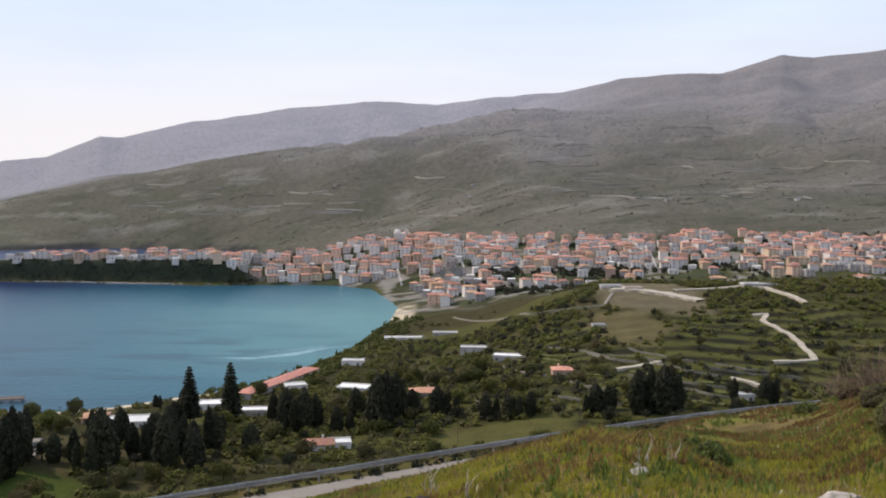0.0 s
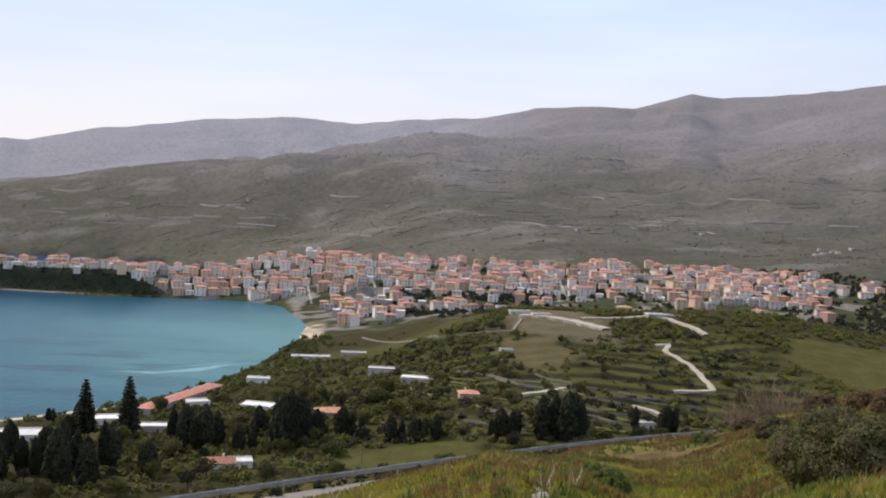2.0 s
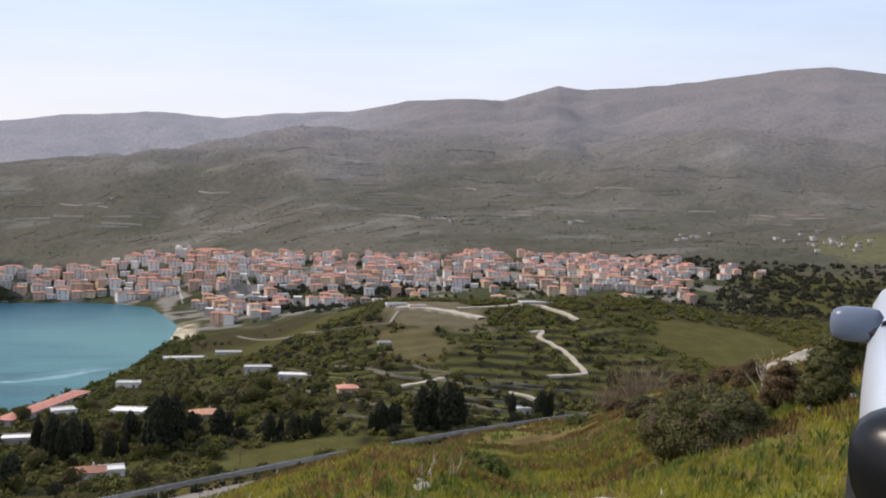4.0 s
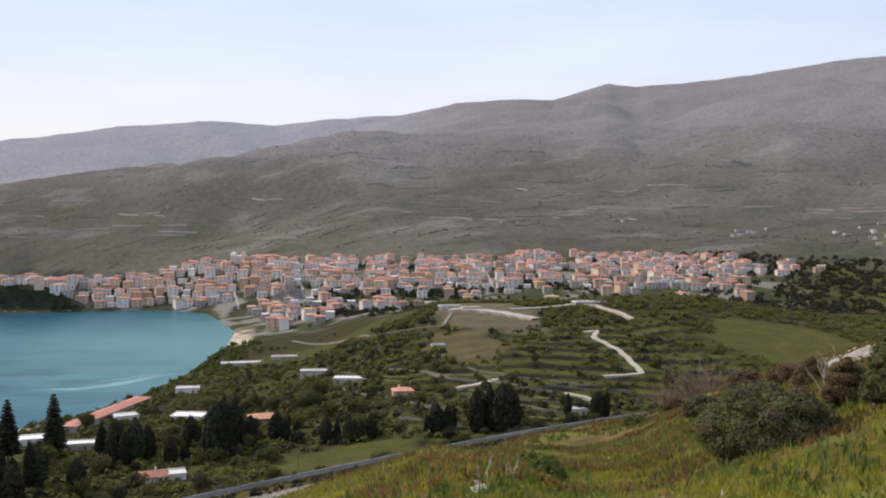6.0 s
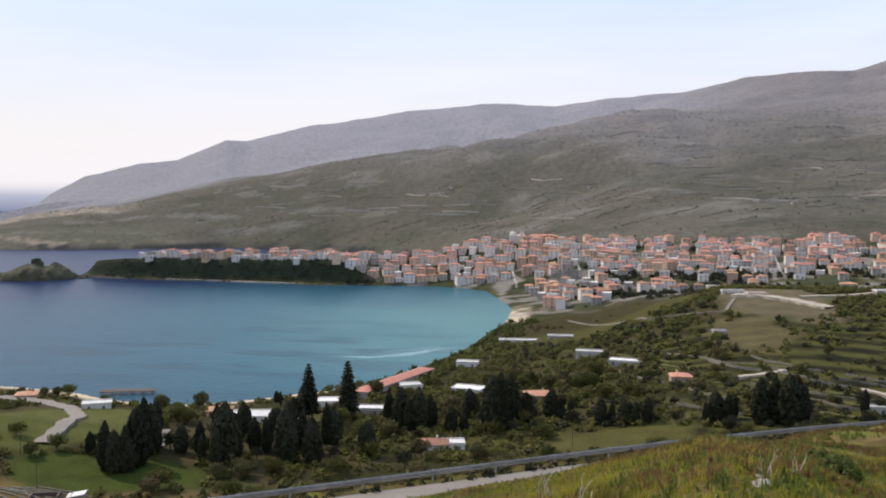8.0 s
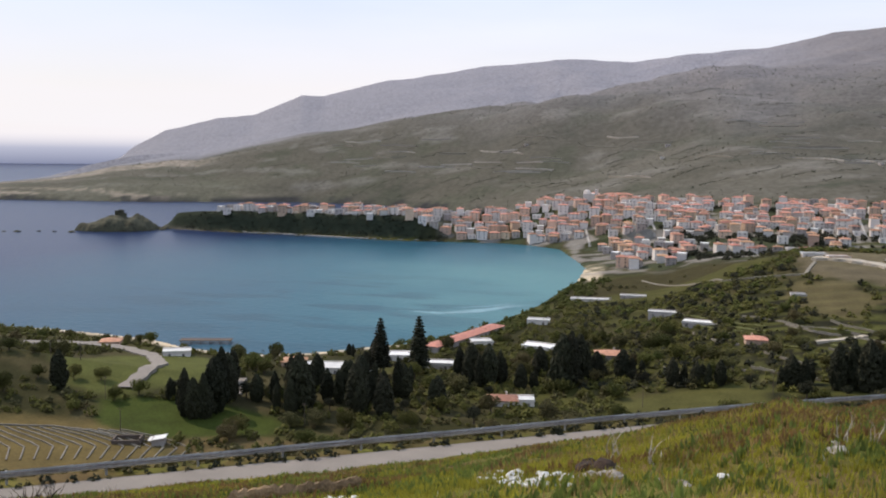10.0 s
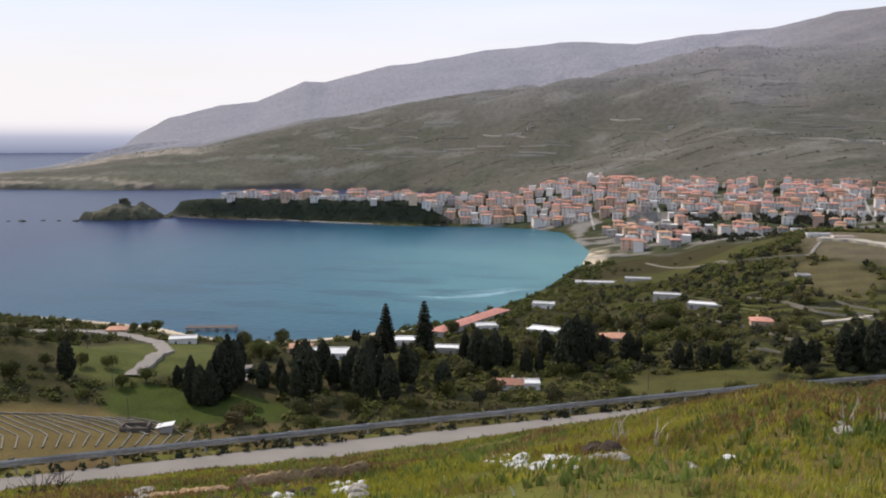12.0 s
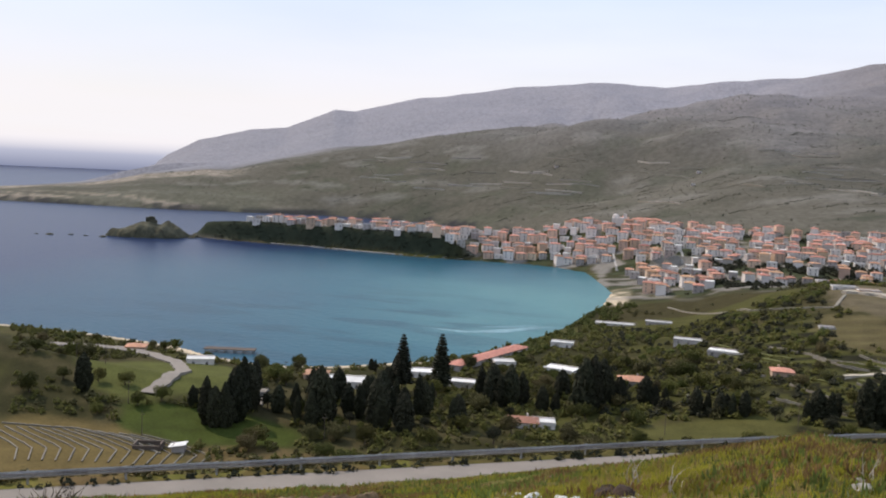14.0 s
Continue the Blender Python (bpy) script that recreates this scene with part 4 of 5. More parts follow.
# the long red-roofed building on the beach
p = house(66, 8, 1, M["grey"], M["tile"], "long building with red tile roof along the beach", LOW, 77, "long_building")
a, c = spot_on(12.2, -12.5), spot_on(8.0, -11.15)
set_house(p, (a[0] + c[0]) / 2, (a[1] + c[1]) / 2, math.atan2(c[1] - a[1], c[0] - a[0]))
retire(p)

# ---- filler trees ----
for i, (x, y) in enumerate(scatter(275, -34, 38, 225, 470)):
    plant(broad[i % 6], x, y, rng.choice((0.6, 0.8, 1.0, 1.2, 1.4)) * (0.75 if terraced(x, y) > 0.5 else 1.0), sink=0.2, squash=rng.uniform(0.85, 1.2))


def thicket(name, spots, lo, hi, mat, label, tufts=26, seed=1):
    """Many shrubs nobody could count, as one mesh."""
    rnd = random.Random(seed)
    xs, ys = np.array([p[0] for p in spots]), np.array([p[1] for p in spots])
    zs = sheet_z(xs, ys)
    verts, faces = [], []
    for x, y, z in zip(xs, ys, zs):
        r = rnd.uniform(lo, hi)
        for _ in range(tufts):
            dvec = Vector((rnd.gauss(0, 1), rnd.gauss(0, 1), abs(rnd.gauss(0, 1)))).normalized() * r * rnd.uniform(0.4, 1.0)
            c = Vector((x + dvec.x, y + dvec.y, z + dvec.z * 1.1 + 0.1 * r))
            k, b0 = r * rnd.uniform(0.16, 0.36), len(verts)
            for ax in ((1, 0, 0), (-1, 0, 0), (0, 1, 0), (0, -1, 0), (0, 0, 1), (0, 0, -1)):
                verts.append(tuple(c + Vector(ax) * k * rnd.uniform(0.5, 1.4)))
            faces += [tuple(b0 + i for i in f) for f in ((0, 2, 4), (2, 1, 4), (1, 3, 4), (3, 0, 4), (2, 0, 5), (1, 2, 5), (3, 1, 5), (0, 3, 5))]
    me = bpy.data.meshes.new(name)
    me.from_pydata(verts, [], faces)
    me.materials.append(mat)
    return tagged(new(name, me), label, "shrubs", kind="stuff")


thicket("lowland_shrubs", scatter(4200, -36, 38, 225, 620, 6.0), 0.9, 2.6, M["green"], "green shrubs and small trees filling the lowland terraces", 18, 3)
thicket("olive_shrubs", scatter(2600, -36, 38, 225, 680, 6.0), 0.8, 2.4, M["olive"], "grey-green olive scrub over the terraces", 16, 4)
thicket("hill_trees", scatter(200, -30, 2, 470, 620, 6.0), 1.4, 2.8, M["green"], "rounded green trees over the upper terraces", 40, 15)
thicket("dark_evergreens", scatter(420, -24, 3, 370, 575, 6.0), 1.2, 2.7, M["cypress"], "dark evergreen trees among the terraces", 22, 16)
thicket("town_trees", scatter(750, -38, 12, 740, 1150, 7.0, 30.0), 1.6, 4.0, M["cypress"], "dark garden trees between the town houses", 22, 5)
thicket("valley_trees", scatter(900, -40, -24, 760, 1180, 6.0), 1.8, 4.6, M["cypress"], "dark trees filling the valley beside town", 20, 6)
thicket("wood_below_town", scatter(260, -12, -1.5, 790, 930, 6.0), 1.8, 4.0, M["cypress"], "dark wood below the town houses", 22, 7)
thicket("cliff_scrub", [(x, 981 + 13 * rng.random() + max(0.0, (-255 - x) * 0.13)) for x in (-195 - 330 * rng.random() for k in range(520))], 0.8, 1.7, M["cypress"], "dark scrub clinging to the peninsula cliff", 16, 8)
edge = []
for (ax, ay), (bx, by) in zip(COAST[8:13], COAST[9:14]):
    for k in range(42):
        q, off = k / 42, rng.uniform(3, 26)
        edge.append((ax + (bx - ax) * q + off, ay + (by - ay) * q - off * 0.3))
thicket("shore_trees", edge, 1.4, 3.2, M["green"], "green trees and shrubs down to the shore", 22, 12)
verge = []
for k in range(420):
    p = along(-75 + 150 * k / 420, -0.5 - 1.2 * rng.random())
    verge.append((p.x, p.y))
thicket("roadside_shrubs", verge, 0.12, 0.5, M["olive"], "low dark shrubs along the crash barrier", 18, 9)
kerb = [along(-75 + 150 * k / 260 + rng.uniform(-0.4, 0.4), 0.15 + 0.5 * rng.random()) for k in range(260)]
thicket("kerb_shrubs", [(p.x, p.y) for p in kerb if rng.random() < 0.8], 0.12, 0.42, M["cypress"], "dark scrub at the foot of the crash barrier", 16, 10)
retire(*broad)

# ---- foam drifting on the bay ----
M["foam"] = material("sea_foam", (0.17, 0.29, 0.32), 0.6, 20.0, 0.7, 1.2, 0.0, grain2=3.0)
for pts, wid in (([(14.2, -9.95), (11.5, -10.1), (9.0, -9.9), (7.2, -9.6), (5.7, -9.5)], 5), ([(10.8, -9.75), (8.8, -9.65), (6.8, -9.4)], 2)):
    bm, prev = bmesh.new(), None
    for i in range(len(pts) * 6):
        q = i / (len(pts) * 6 - 1) * (len(pts) - 1)
        k = min(int(q), len(pts) - 2)
        a0, e0 = pts[k]
        a1, e1 = pts[k + 1]
        az, d = a0 + (a1 - a0) * (q - k), EYE / math.tan(radians(-(e0 + (e1 - e0) * (q - k))))
        hw = wid * math.sin(math.pi * min(max(q / (len(pts) - 1), 0.02), 0.98)) * rng.uniform(0.5, 1.3)
        row = [bm.verts.new((-math.sin(radians(az)) * (d + s * hw), math.cos(radians(az)) * (d + s * hw), 0.03)) for s in (-1, 1)]
        if prev:
            bm.faces.new((prev[0], prev[1], row[1], row[0]))
        prev = row
    ob = new("foam", mesh_of(bm, "foam"))
    ob.data.materials.append(M["foam"])
    tagged(ob, "pale streak of foam on the bay", "foam", kind="stuff")

# ---- terraces ----
def stone_wall(name, dirs, high, label, mat="stone", thick=0.6):
    """A dry-stone wall that follows the ground, uneven along its top."""
    pts = [spot_on(a, e) for a, e in dirs]
    bm, prev, i = bmesh.new(), None, 0
    for (ax, ay, _), (bx, by, _) in zip(pts, pts[1:]):
        n = max(2, int(math.hypot(bx - ax, by - ay) / 2.0))
        t = Vector((bx - ax, by - ay)).normalized()
        nn = Vector((-t.y, t.x)) * thick / 2
        for k in range(n + 1):
            x, y = ax + (bx - ax) * k / n, ay + (by - ay) * k / n
            z, h = ground_at(x, y), high * rng.uniform(0.75, 1.15)
            row = [bm.verts.new((x + nn.x * s * w, y + nn.y * s * w, z + dz)) for s, w, dz in ((-1, 1.2, -1.0), (-1, 0.9, h), (1, 0.9, h * 0.96), (1, 1.2, -1.0))]
            if prev:
                for a in range(3):
                    bm.faces.new((prev[a], prev[a + 1], row[a + 1], row[a]))
            prev = row
    ob = new(name, mesh_of(bm, name))
    ob.data.materials.append(M[mat])
    return tagged(ob, label, "wall", "terrace walls")


for a0, e0, a1, e1 in [(-6.6, -9.6, -13.3, -10.2), (-11.4, -9.5, -15.9, -10.2), (-12.7, -10.3, -16.9, -10.9), (-11.4, -11.1, -19.2, -11.6), (-14.1, -11.7, -18.2, -12.1),
                       (-7.9, -11.6, -10.6, -12.1), (-15.8, -10.5, -21.3, -10.7), (-7.2, -12.5, -11.3, -12.9), (-16.5, -10.2, -20.0, -10.5), (-1.8, -12.8, -3.4, -13.3),
                       (-3.8, -10.8, -6.5, -11.3), (-4.2, -12.3, -7.2, -12.8), (3.9, -12.6, 1.2, -13.3), (-9.0, -9.9, -12.0, -10.3)]:
    stone_wall("terrace_wall", [(a0, e0), ((a0 + a1) / 2, (e0 + e1) / 2 - 0.08), (a1, e1)], 1.0, "dry-stone terrace wall with grass above it")
for i in range(15):
    a, e = 39.6 - 0.62 * i, -15.45 - 0.075 * i
    stone_wall("vineyard_wall", [(a, e), (a - 0.7 - 0.10 * i, e - 0.55), (a - 1.5 - 0.14 * i, e - 1.05), (a - 1.9 - 0.15 * i, e - 1.35), (a - 1.75 - 0.10 * i, e - 2.0)], 0.4, "low pale stone wall stepping down a brown terrace", "stone", 0.45)
stone_wall("vineyard_wall", [(38.5, -15.4), (34.6, -15.95), (31.6, -16.7), (29.8, -17.6)], 0.5, "low pale stone wall along the field's edge", "stone", 0.5)

M["strip"] = material("terrace_grass", (0.105, 0.105, 0.036), 0.9, 4.0, 0.7, 1.25, 0.3, spec=0.1)
for k in range(16):
    a0, e0 = rng.uniform(-18.5, -3.0), rng.uniform(-12.6, -9.7)
    wide = rng.uniform(1.2, 2.8)
    ribbon("terrace_strip", [spot_on(a0, e0)[:2], spot_on(a0 - wide / 2, e0 - 0.05)[:2], spot_on(a0 - wide, e0 - 0.12)[:2]], 3.0, M["strip"], "narrow grassy terrace between dry-stone walls", 0.35, 5.0, "terrace")

# ---- islet with the ruined fort ----
ix, iy, iz = -586.0, 990.0, 0.0
XI, YI = np.meshgrid(np.linspace(-55, 55, 70), np.linspace(-30, 30, 40))
hi = np.clip(1 - np.hypot(XI / 50, YI / 26) ** 2.0 + 0.30 * fbm(XI, YI, 14, 4, 3.0), -0.2, 1)
hi = np.sign(hi) * np.abs(hi) ** 0.6
ZI = 19.0 * hi * (0.82 + 0.3 * fbm(XI, YI, 30, 3, 5.0)) - 0.6
M["cliff"] = material("dark_cliff", (0.075, 0.070, 0.046), 0.95, 9.0, 0.45, 1.7, 0.8, spec=0.1, grain2=1.2)
ca, sa = math.cos(0.5), math.sin(0.5)
islet = sheet("islet", ix + XI * ca - YI * sa, iy + XI * sa + YI * ca, ZI, M["cliff"])
tagged(islet, "dark rocky islet with scrub on top", "islet")
fort = tagged(new("ruined_fort"), "broken stone tower of a ruined fort", "ruin")
fx, fy = ix + 0.0, iy + 0.0
bm = bmesh.new()
for x0, x1, h in ((-6, -2, 8.0), (-2, 2, 9.0), (2, 4.5, 8.6), (4.5, 7, 5.0)):
    box(bm, x0, -3, -3, x1, 3, h)
part("wall", bm, M["cliff"], fort)
fort.matrix_basis = Matrix.Translation((fx, fy, float(ZI[20, 35]) - 0.3)) @ Matrix.Rotation(0.5, 4, "Z")


def boulder(name, x, y, z, r, mat, label, seed, flat=0.7, cat="rock", group=""):
    rnd = random.Random(seed)
    bm = bmesh.new()
    bmesh.ops.create_icosphere(bm, subdivisions=2, radius=1.0)
    off = Vector((rnd.uniform(0, 50), rnd.uniform(0, 50), 0))
    for v in bm.verts:
        k = 1 + 0.35 * noise.noise(v.co * 1.3 + off) + 0.18 * noise.noise(v.co * 3.1 + off)
        v.co = Vector((v.co.x * k * r, v.co.y * k * r * 0.8, v.co.z * k * r * flat))
    ob = new(name, mesh_of(bm, name))
    ob.data.materials.append(mat)
    ob.matrix_basis = Matrix.Translation((x, y, z)) @ Matrix.Rotation(rnd.uniform(0, 6), 4, "Z")
    return tagged(ob, label, cat, group)


for i, (az, d, r) in enumerate([(33.3, 1130, 5), (34.2, 1140, 3), (35.0, 1150, 3), (36.1, 1150, 5), (36.8, 1155, 3), (28.3, 1140, 5), (27.9, 1150, 4)]):
    x, y, _ = spot(az, d)
    boulder("skerry", x, y, 0.0, r, M["cliff"], "low dark rock awash in the sea", i, 0.35, "rock", "rocks off the islet")

# church with a dome on top of the town
church = tagged(new("church"), "pale domed church above the town roofs", "church")
x, y, z = spot(2.5, 1125)
bm = bmesh.new()
box(bm, -9, -8, -3, 9, 8, 9)
part("nave", bm, M["white"], church)
bm = bmesh.new()
bmesh.ops.create_uvsphere(bm, u_segments=16, v_segments=8, radius=4.2, matrix=Matrix.Translation((-5, 0, 9.4)))
part("dome", bm, M["white"], church)
bm = bmesh.new()
box(bm, 4.5, -8.4, 9.02, 8, -5, 14)
part("bell_tower", bm, M["white"], church)
church.matrix_basis = Matrix.Translation((x, y, z))
hall = house(34, 12, 3, M["ochre"], M["tile"], "long large building with tile roof above town", "large town buildings", 9, "school")
x, y, z = spot(0.9, 1135)
hall.matrix_basis = Matrix.Translation((x, y, z - 1))

# ---- beach jetty and shelters ----
jetty = tagged(new("jetty"), "brown wooden jetty deck reaching into the bay", "jetty")
x, y, _ = spot_on(26.3, -12.1)
bm = bmesh.new()
box(bm, -13, -3, 1.5, 13, 3, 1.9)
part("deck", bm, M["bark"], jetty)
for k in range(6):
    for sy in (-2.5, 2.5):
        bm = bmesh.new()
        tube(bm, (-12 + k * 4.8, sy, -5), (-12 + k * 4.8, sy, 1.49), 0.2, 0.2)
        part("pile", bm, M["bark"], jetty)
jetty.matrix_basis = Matrix.Translation((x, y + 8, 0)) @ Matrix.Rotation(0.25, 4, "Z")

# white slab shed and stone ruin by the vineyard
shed = tagged(new("farm_shed"), "small farm shed with tilted white roof", "shed")
x, y, z = spot_on(28.7, -17.5)
bm = bmesh.new()
box(bm, -2.2, -1.8, -1, 1.8, 1.8, 2.2)
part("wall", bm, M["grey"], shed)
bm = bmesh.new()
box(bm, -2.9, -2.3, 2.3, 2.7, 2.3, 2.45, Matrix.Rotation(-0.16, 4, "Y"))
part("roof", bm, M["slab"], shed, "bright white sheet roof")
shed.matrix_basis = Matrix.Translation((x, y, z)) @ Matrix.Rotation(0.3, 4, "Z")
ruin = tagged(new("stone_pen"), "roofless dark stone pen in the field", "ruin")
x, y, z = spot_on(30.5, -17.2)
for k, (x0, y0, x1, y1) in enumerate(((-4.5, -3, 4.5, -2.4), (-4.5, 2.4, 4.5, 3), (-4.5, -2.39, -3.9, 2.39), (3.9, -2.39, 4.5, 2.39))):
    bm = bmesh.new()
    box(bm, x0, y0, -1, x1, y1, 1.3 + 0.15 * k)
    part("wall", bm, M["bark"], ruin)
ruin.matrix_basis = Matrix.Translation((x, y, z)) @ Matrix.Rotation(0.3, 4, "Z")

# poles in the fields
bm = bmesh.new()
tube(bm, (0, 0, -0.8), (0, 0, 8.5), 0.14, 0.09, 7)
box(bm, -0.9, -0.05, 7.7, 0.9, 0.05, 7.85)
pole_mesh = mesh_of(bm, "utility_pole")
pole_mesh.materials.append(M["bark"])
for az, el in ((30.9, -16.6), (22.5, -13.4), (31.7, -14.7), (20.0, -16.9), (-8.5, -13.9), (33.0, -12.4), (34.6, -12.3), (-1.0, -15.3)):
    ob = tagged(new("utility_pole", pole_mesh), "thin brown wooden utility pole", "pole", "utility poles")
    x, y, z = spot_on(az, el)
    ob.matrix_basis = Matrix.Translation((x, y, z))

# scrub and old terrace walls on the mountain
M["maquis"] = material("maquis", (0.075, 0.076, 0.052), 0.9, 4.0, 0.7, 1.3, 0.3, spec=0.1)
thicket("mountain_scrub", scatter(5200, -42, 30, 1170, 2250, 0.5, 25.0), 0.8, 2.4, M["maquis"], "low dark maquis over the mountain slope", 5, 11)
for k in range(85):
    a0 = rng.uniform(-36, 20)
    e0 = rng.uniform(-1.6, 0.8) + (1.0 if a0 < -5 else 0.0)
    stone_wall("old_terrace", [(a0, e0), (a0 - rng.uniform(0.5, 1.2), e0 + rng.uniform(-0.05, 0.05)), (a0 - rng.uniform(1.3, 2.4), e0 + rng.uniform(-0.1, 0.1))], 1.1, "long pale terrace wall on the mountain", "rock" if k % 3 else "stone", rng.uniform(2.0, 4.5))

hedges = []
for k in range(150):
    a0, d0 = rng.uniform(-38, 22), rng.uniform(1230, 1950)
    for i in range(rng.randint(5, 16)):
        x, y, _ = spot(a0 - 0.12 * i, d0 + rng.uniform(-3, 3) + 1.5 * i)
        hedges.append((x, y))
ok = shore(np.array(hedges)[:, 0], np.array(hedges)[:, 1]) > 20
thicket("hedge_lines", [p for p, q in zip(hedges, ok) if q], 1.0, 2.6, M["maquis"], "dark scrub lines along old mountain terraces", 6, 14)

# hamlets on the mountain
hamlets = [(-1.6, -0.45), (-1.9, 0.3), (-13.5, -0.6), (-20.8, -0.5), (6.5, 0.2), (-29.0, -0.9)]
hamlets += [(-35.2 + rng.gauss(0, 1.2), -1.15 + rng.gauss(0, 0.22)) for k in range(22)] + [(-28.0 + rng.gauss(0, 0.6), -1.2 + rng.gauss(0, 0.15)) for k in range(7)]
tiny = [house(w, 5, 1, M[wall], M["slab"], "tiny " + ("white" if wall == "white" else "grey") + " house far up the slope", "houses on the mountain", 900 + w) for w, wall in ((6, "white"), (8, "grey"), (5, "grey"))]
for i, (az, el) in enumerate(hamlets):
    x, y, z = spot_on(az, el)
    copy_thing(tiny[i % 3], Matrix.Translation((x, y, z - 0.8)) @ Matrix.Rotation(rng.uniform(-0.5, 0.5), 4, "Z"))
retire(*tiny)


# ---- foreground ----
def near_on(az, el):
    """The ground met close to the eye."""
    a, k = radians(az), math.tan(radians(el))
    ds = np.arange(2.5, 75, 0.05)
    xs, ys = -math.sin(a) * ds, math.cos(a) * ds
    hit = np.nonzero(sheet_z(xs, ys) >= EYE + ds * k)[0]
    i = hit[0] if len(hit) else np.argmax(np.arctan2(sheet_z(xs, ys) - EYE, ds))
    return float(xs[i]), float(ys[i]), ground_at(float(xs[i]), float(ys[i])), float(ds[i])


M["leaf"] = leafy(material("shrub_leaf", (0.084, 0.082, 0.026), 0.7, 0.4, 0.45, 1.7, 0.0, spec=0.2), 0.15)
M["leaf2"] = leafy(material("brown_shrub", (0.17, 0.115, 0.055), 0.8, 0.4, 0.5, 1.6, 0.0, spec=0.2), 0.4)
M["grass"] = leafy(material("grass_blade", (0.30, 0.275, 0.036), 0.7, 1.2, 0.5, 1.45, 0.0, spec=0.2), 0.4)
M["straw"] = leafy(material("dry_grass", (0.31, 0.22, 0.085), 0.8, 1.2, 0.55, 1.4, 0.0, spec=0.2), 0.4)
M["weed"] = leafy(material("leafy_weed", (0.13, 0.16, 0.036), 0.7, 1.0, 0.5, 1.6, 0.0, spec=0.2), 0.4)
M["rust"] = leafy(material("reddish_weed", (0.175, 0.105, 0.042), 0.8, 1.0, 0.5, 1.6, 0.0, spec=0.2), 0.4)
M["bone"] = material("bleached_twig", (0.45, 0.38, 0.29), 0.85, 0.3, 0.7, 1.2, 0.2)
# colour of clods and thorns, and of the shade inside bushes
M["soil_shade"] = material("earth_and_inner_shade", (0.04, 0.024, 0.015), 0.95, 0.5, 0.5, 1.5, 0.6)
M["chalk"] = material("white_rubble", (0.62, 0.60, 0.55), 0.9, 0.3, 0.7, 1.15, 0.5)


def leaves(verts, faces, c, r, count, rnd, size, squash=0.8):
    """Leaf blades spread through a lumpy mound."""
    for _ in range(count):
        d = Vector((rnd.gauss(0, 1), rnd.gauss(0, 1), rnd.gauss(0, 1))).normalized()
        p = c + Vector((d.x, d.y, d.z * squash)) * r * rnd.uniform(0.72, 1.05)
        a = Vector((rnd.gauss(0, 1), rnd.gauss(0, 1), rnd.gauss(0, 0.8)))
        a = (a - d * a.dot(d) * 0.8).normalized() * size * rnd.uniform(0.6, 1.4)
        b = a.cross(d + Vector((rnd.gauss(0, 0.4), rnd.gauss(0, 0.4), rnd.gauss(0, 0.4)))).normalized() * size * 0.35
        i = len(verts)
        verts += [tuple(p - a), tuple(p + b), tuple(p + a), tuple(p - b)]
        faces.append((i, i + 1, i + 2, i + 3))


def shrub(name, az, el, wide, high, mat, label, seed, leaf=0.045, count=9000, back=0.0):
    """A bush; wide and high are the angles it fills, in degrees."""
    rnd = random.Random(seed)
    x, y, z, d = near_on(az, el)
    a = radians(az)
    wide, high = d * math.tan(radians(wide)), d * math.tan(radians(high))
    x, y = x - math.sin(a) * (back + wide * 0.3), y + math.cos(a) * (back + wide * 0.3)
    z = ground_at(x, y)
    ob = tagged(new(name), label, "bush", "bushes on the hillside")
    ob.matrix_basis = Matrix.Translation((x, y, z))
    lobes = []
    for k in range(46):
        t, q = (k + 0.5) / 46, k * 2.39996 + rnd.uniform(-0.3, 0.3)
        ring, up = math.sqrt(1 - t * t), t
        size = rnd.uniform(0.13, 0.2) * (1.15 - 0.25 * t)
        lobes.append((Vector((math.cos(q) * ring * wide * 0.40, math.sin(q) * ring * wide * 0.34, high * (0.06 + 0.76 * up * rnd.uniform(0.85, 1.08)))), min(wide, 1.6 * high) * size))
    bm = bmesh.new()
    for c, r in lobes:
        tube(bm, (0, 0, -0.1), c, 0.03 * high, 0.01 * high, 5)
        # dark balls fill the bush in place of shade between its leaves
        bmesh.ops.create_icosphere(bm, subdivisions=1, radius=r * 0.72, matrix=Matrix.Translation(c))
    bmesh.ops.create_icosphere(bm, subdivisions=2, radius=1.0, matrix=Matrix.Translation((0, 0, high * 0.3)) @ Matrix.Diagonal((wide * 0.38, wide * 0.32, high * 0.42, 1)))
    part("stem", bm, M["soil_shade"], ob, "stems and a dark core coloured as inner shade")
    verts, faces = [], []
    for i, (c, r) in enumerate(lobes):
        leaves(verts, faces, c, r, count // len(lobes), rnd, leaf)
    me = bpy.data.meshes.new("foliage")
    me.from_pydata(verts, [], faces)
    part("foliage", me, mat, ob)
    return ob


shrub("bush", -29.2, -13.7, 8.6, 4.3, M["leaf"], "large rounded dark green bush in grass", 1, 0.026, 42000)
shrub("bush", -35.6, -10.5, 3.0, 3.0, M["leaf"], "rounded green bush beside the car", 2, 0.03, 14000)
shrub("bush", -36.3, -9.4, 3.4, 3.2, M["leaf"], "tall dark green bush on the slope", 3, 0.035, 14000, 0.6)
shrub("bush", -33.4, -10.8, 2.6, 3.0, M["leaf2"], "brownish thorny bush on the slope", 4, 0.03, 11000)
shrub("bush", -31.6, -9.9, 2.2, 1.7, M["leaf2"], "small brown dry bush", 5, 0.03, 7000, 0.6)
shrub("bush", -38.4, -9.9, 1.9, 1.9, M["leaf"], "green bush behind the car", 6, 0.03, 7000)
shrub("bush", -28.0, -10.1, 2.4, 1.1, M["leaf2"], "low reddish dry scrub on the crest", 7, 0.03, 6000)
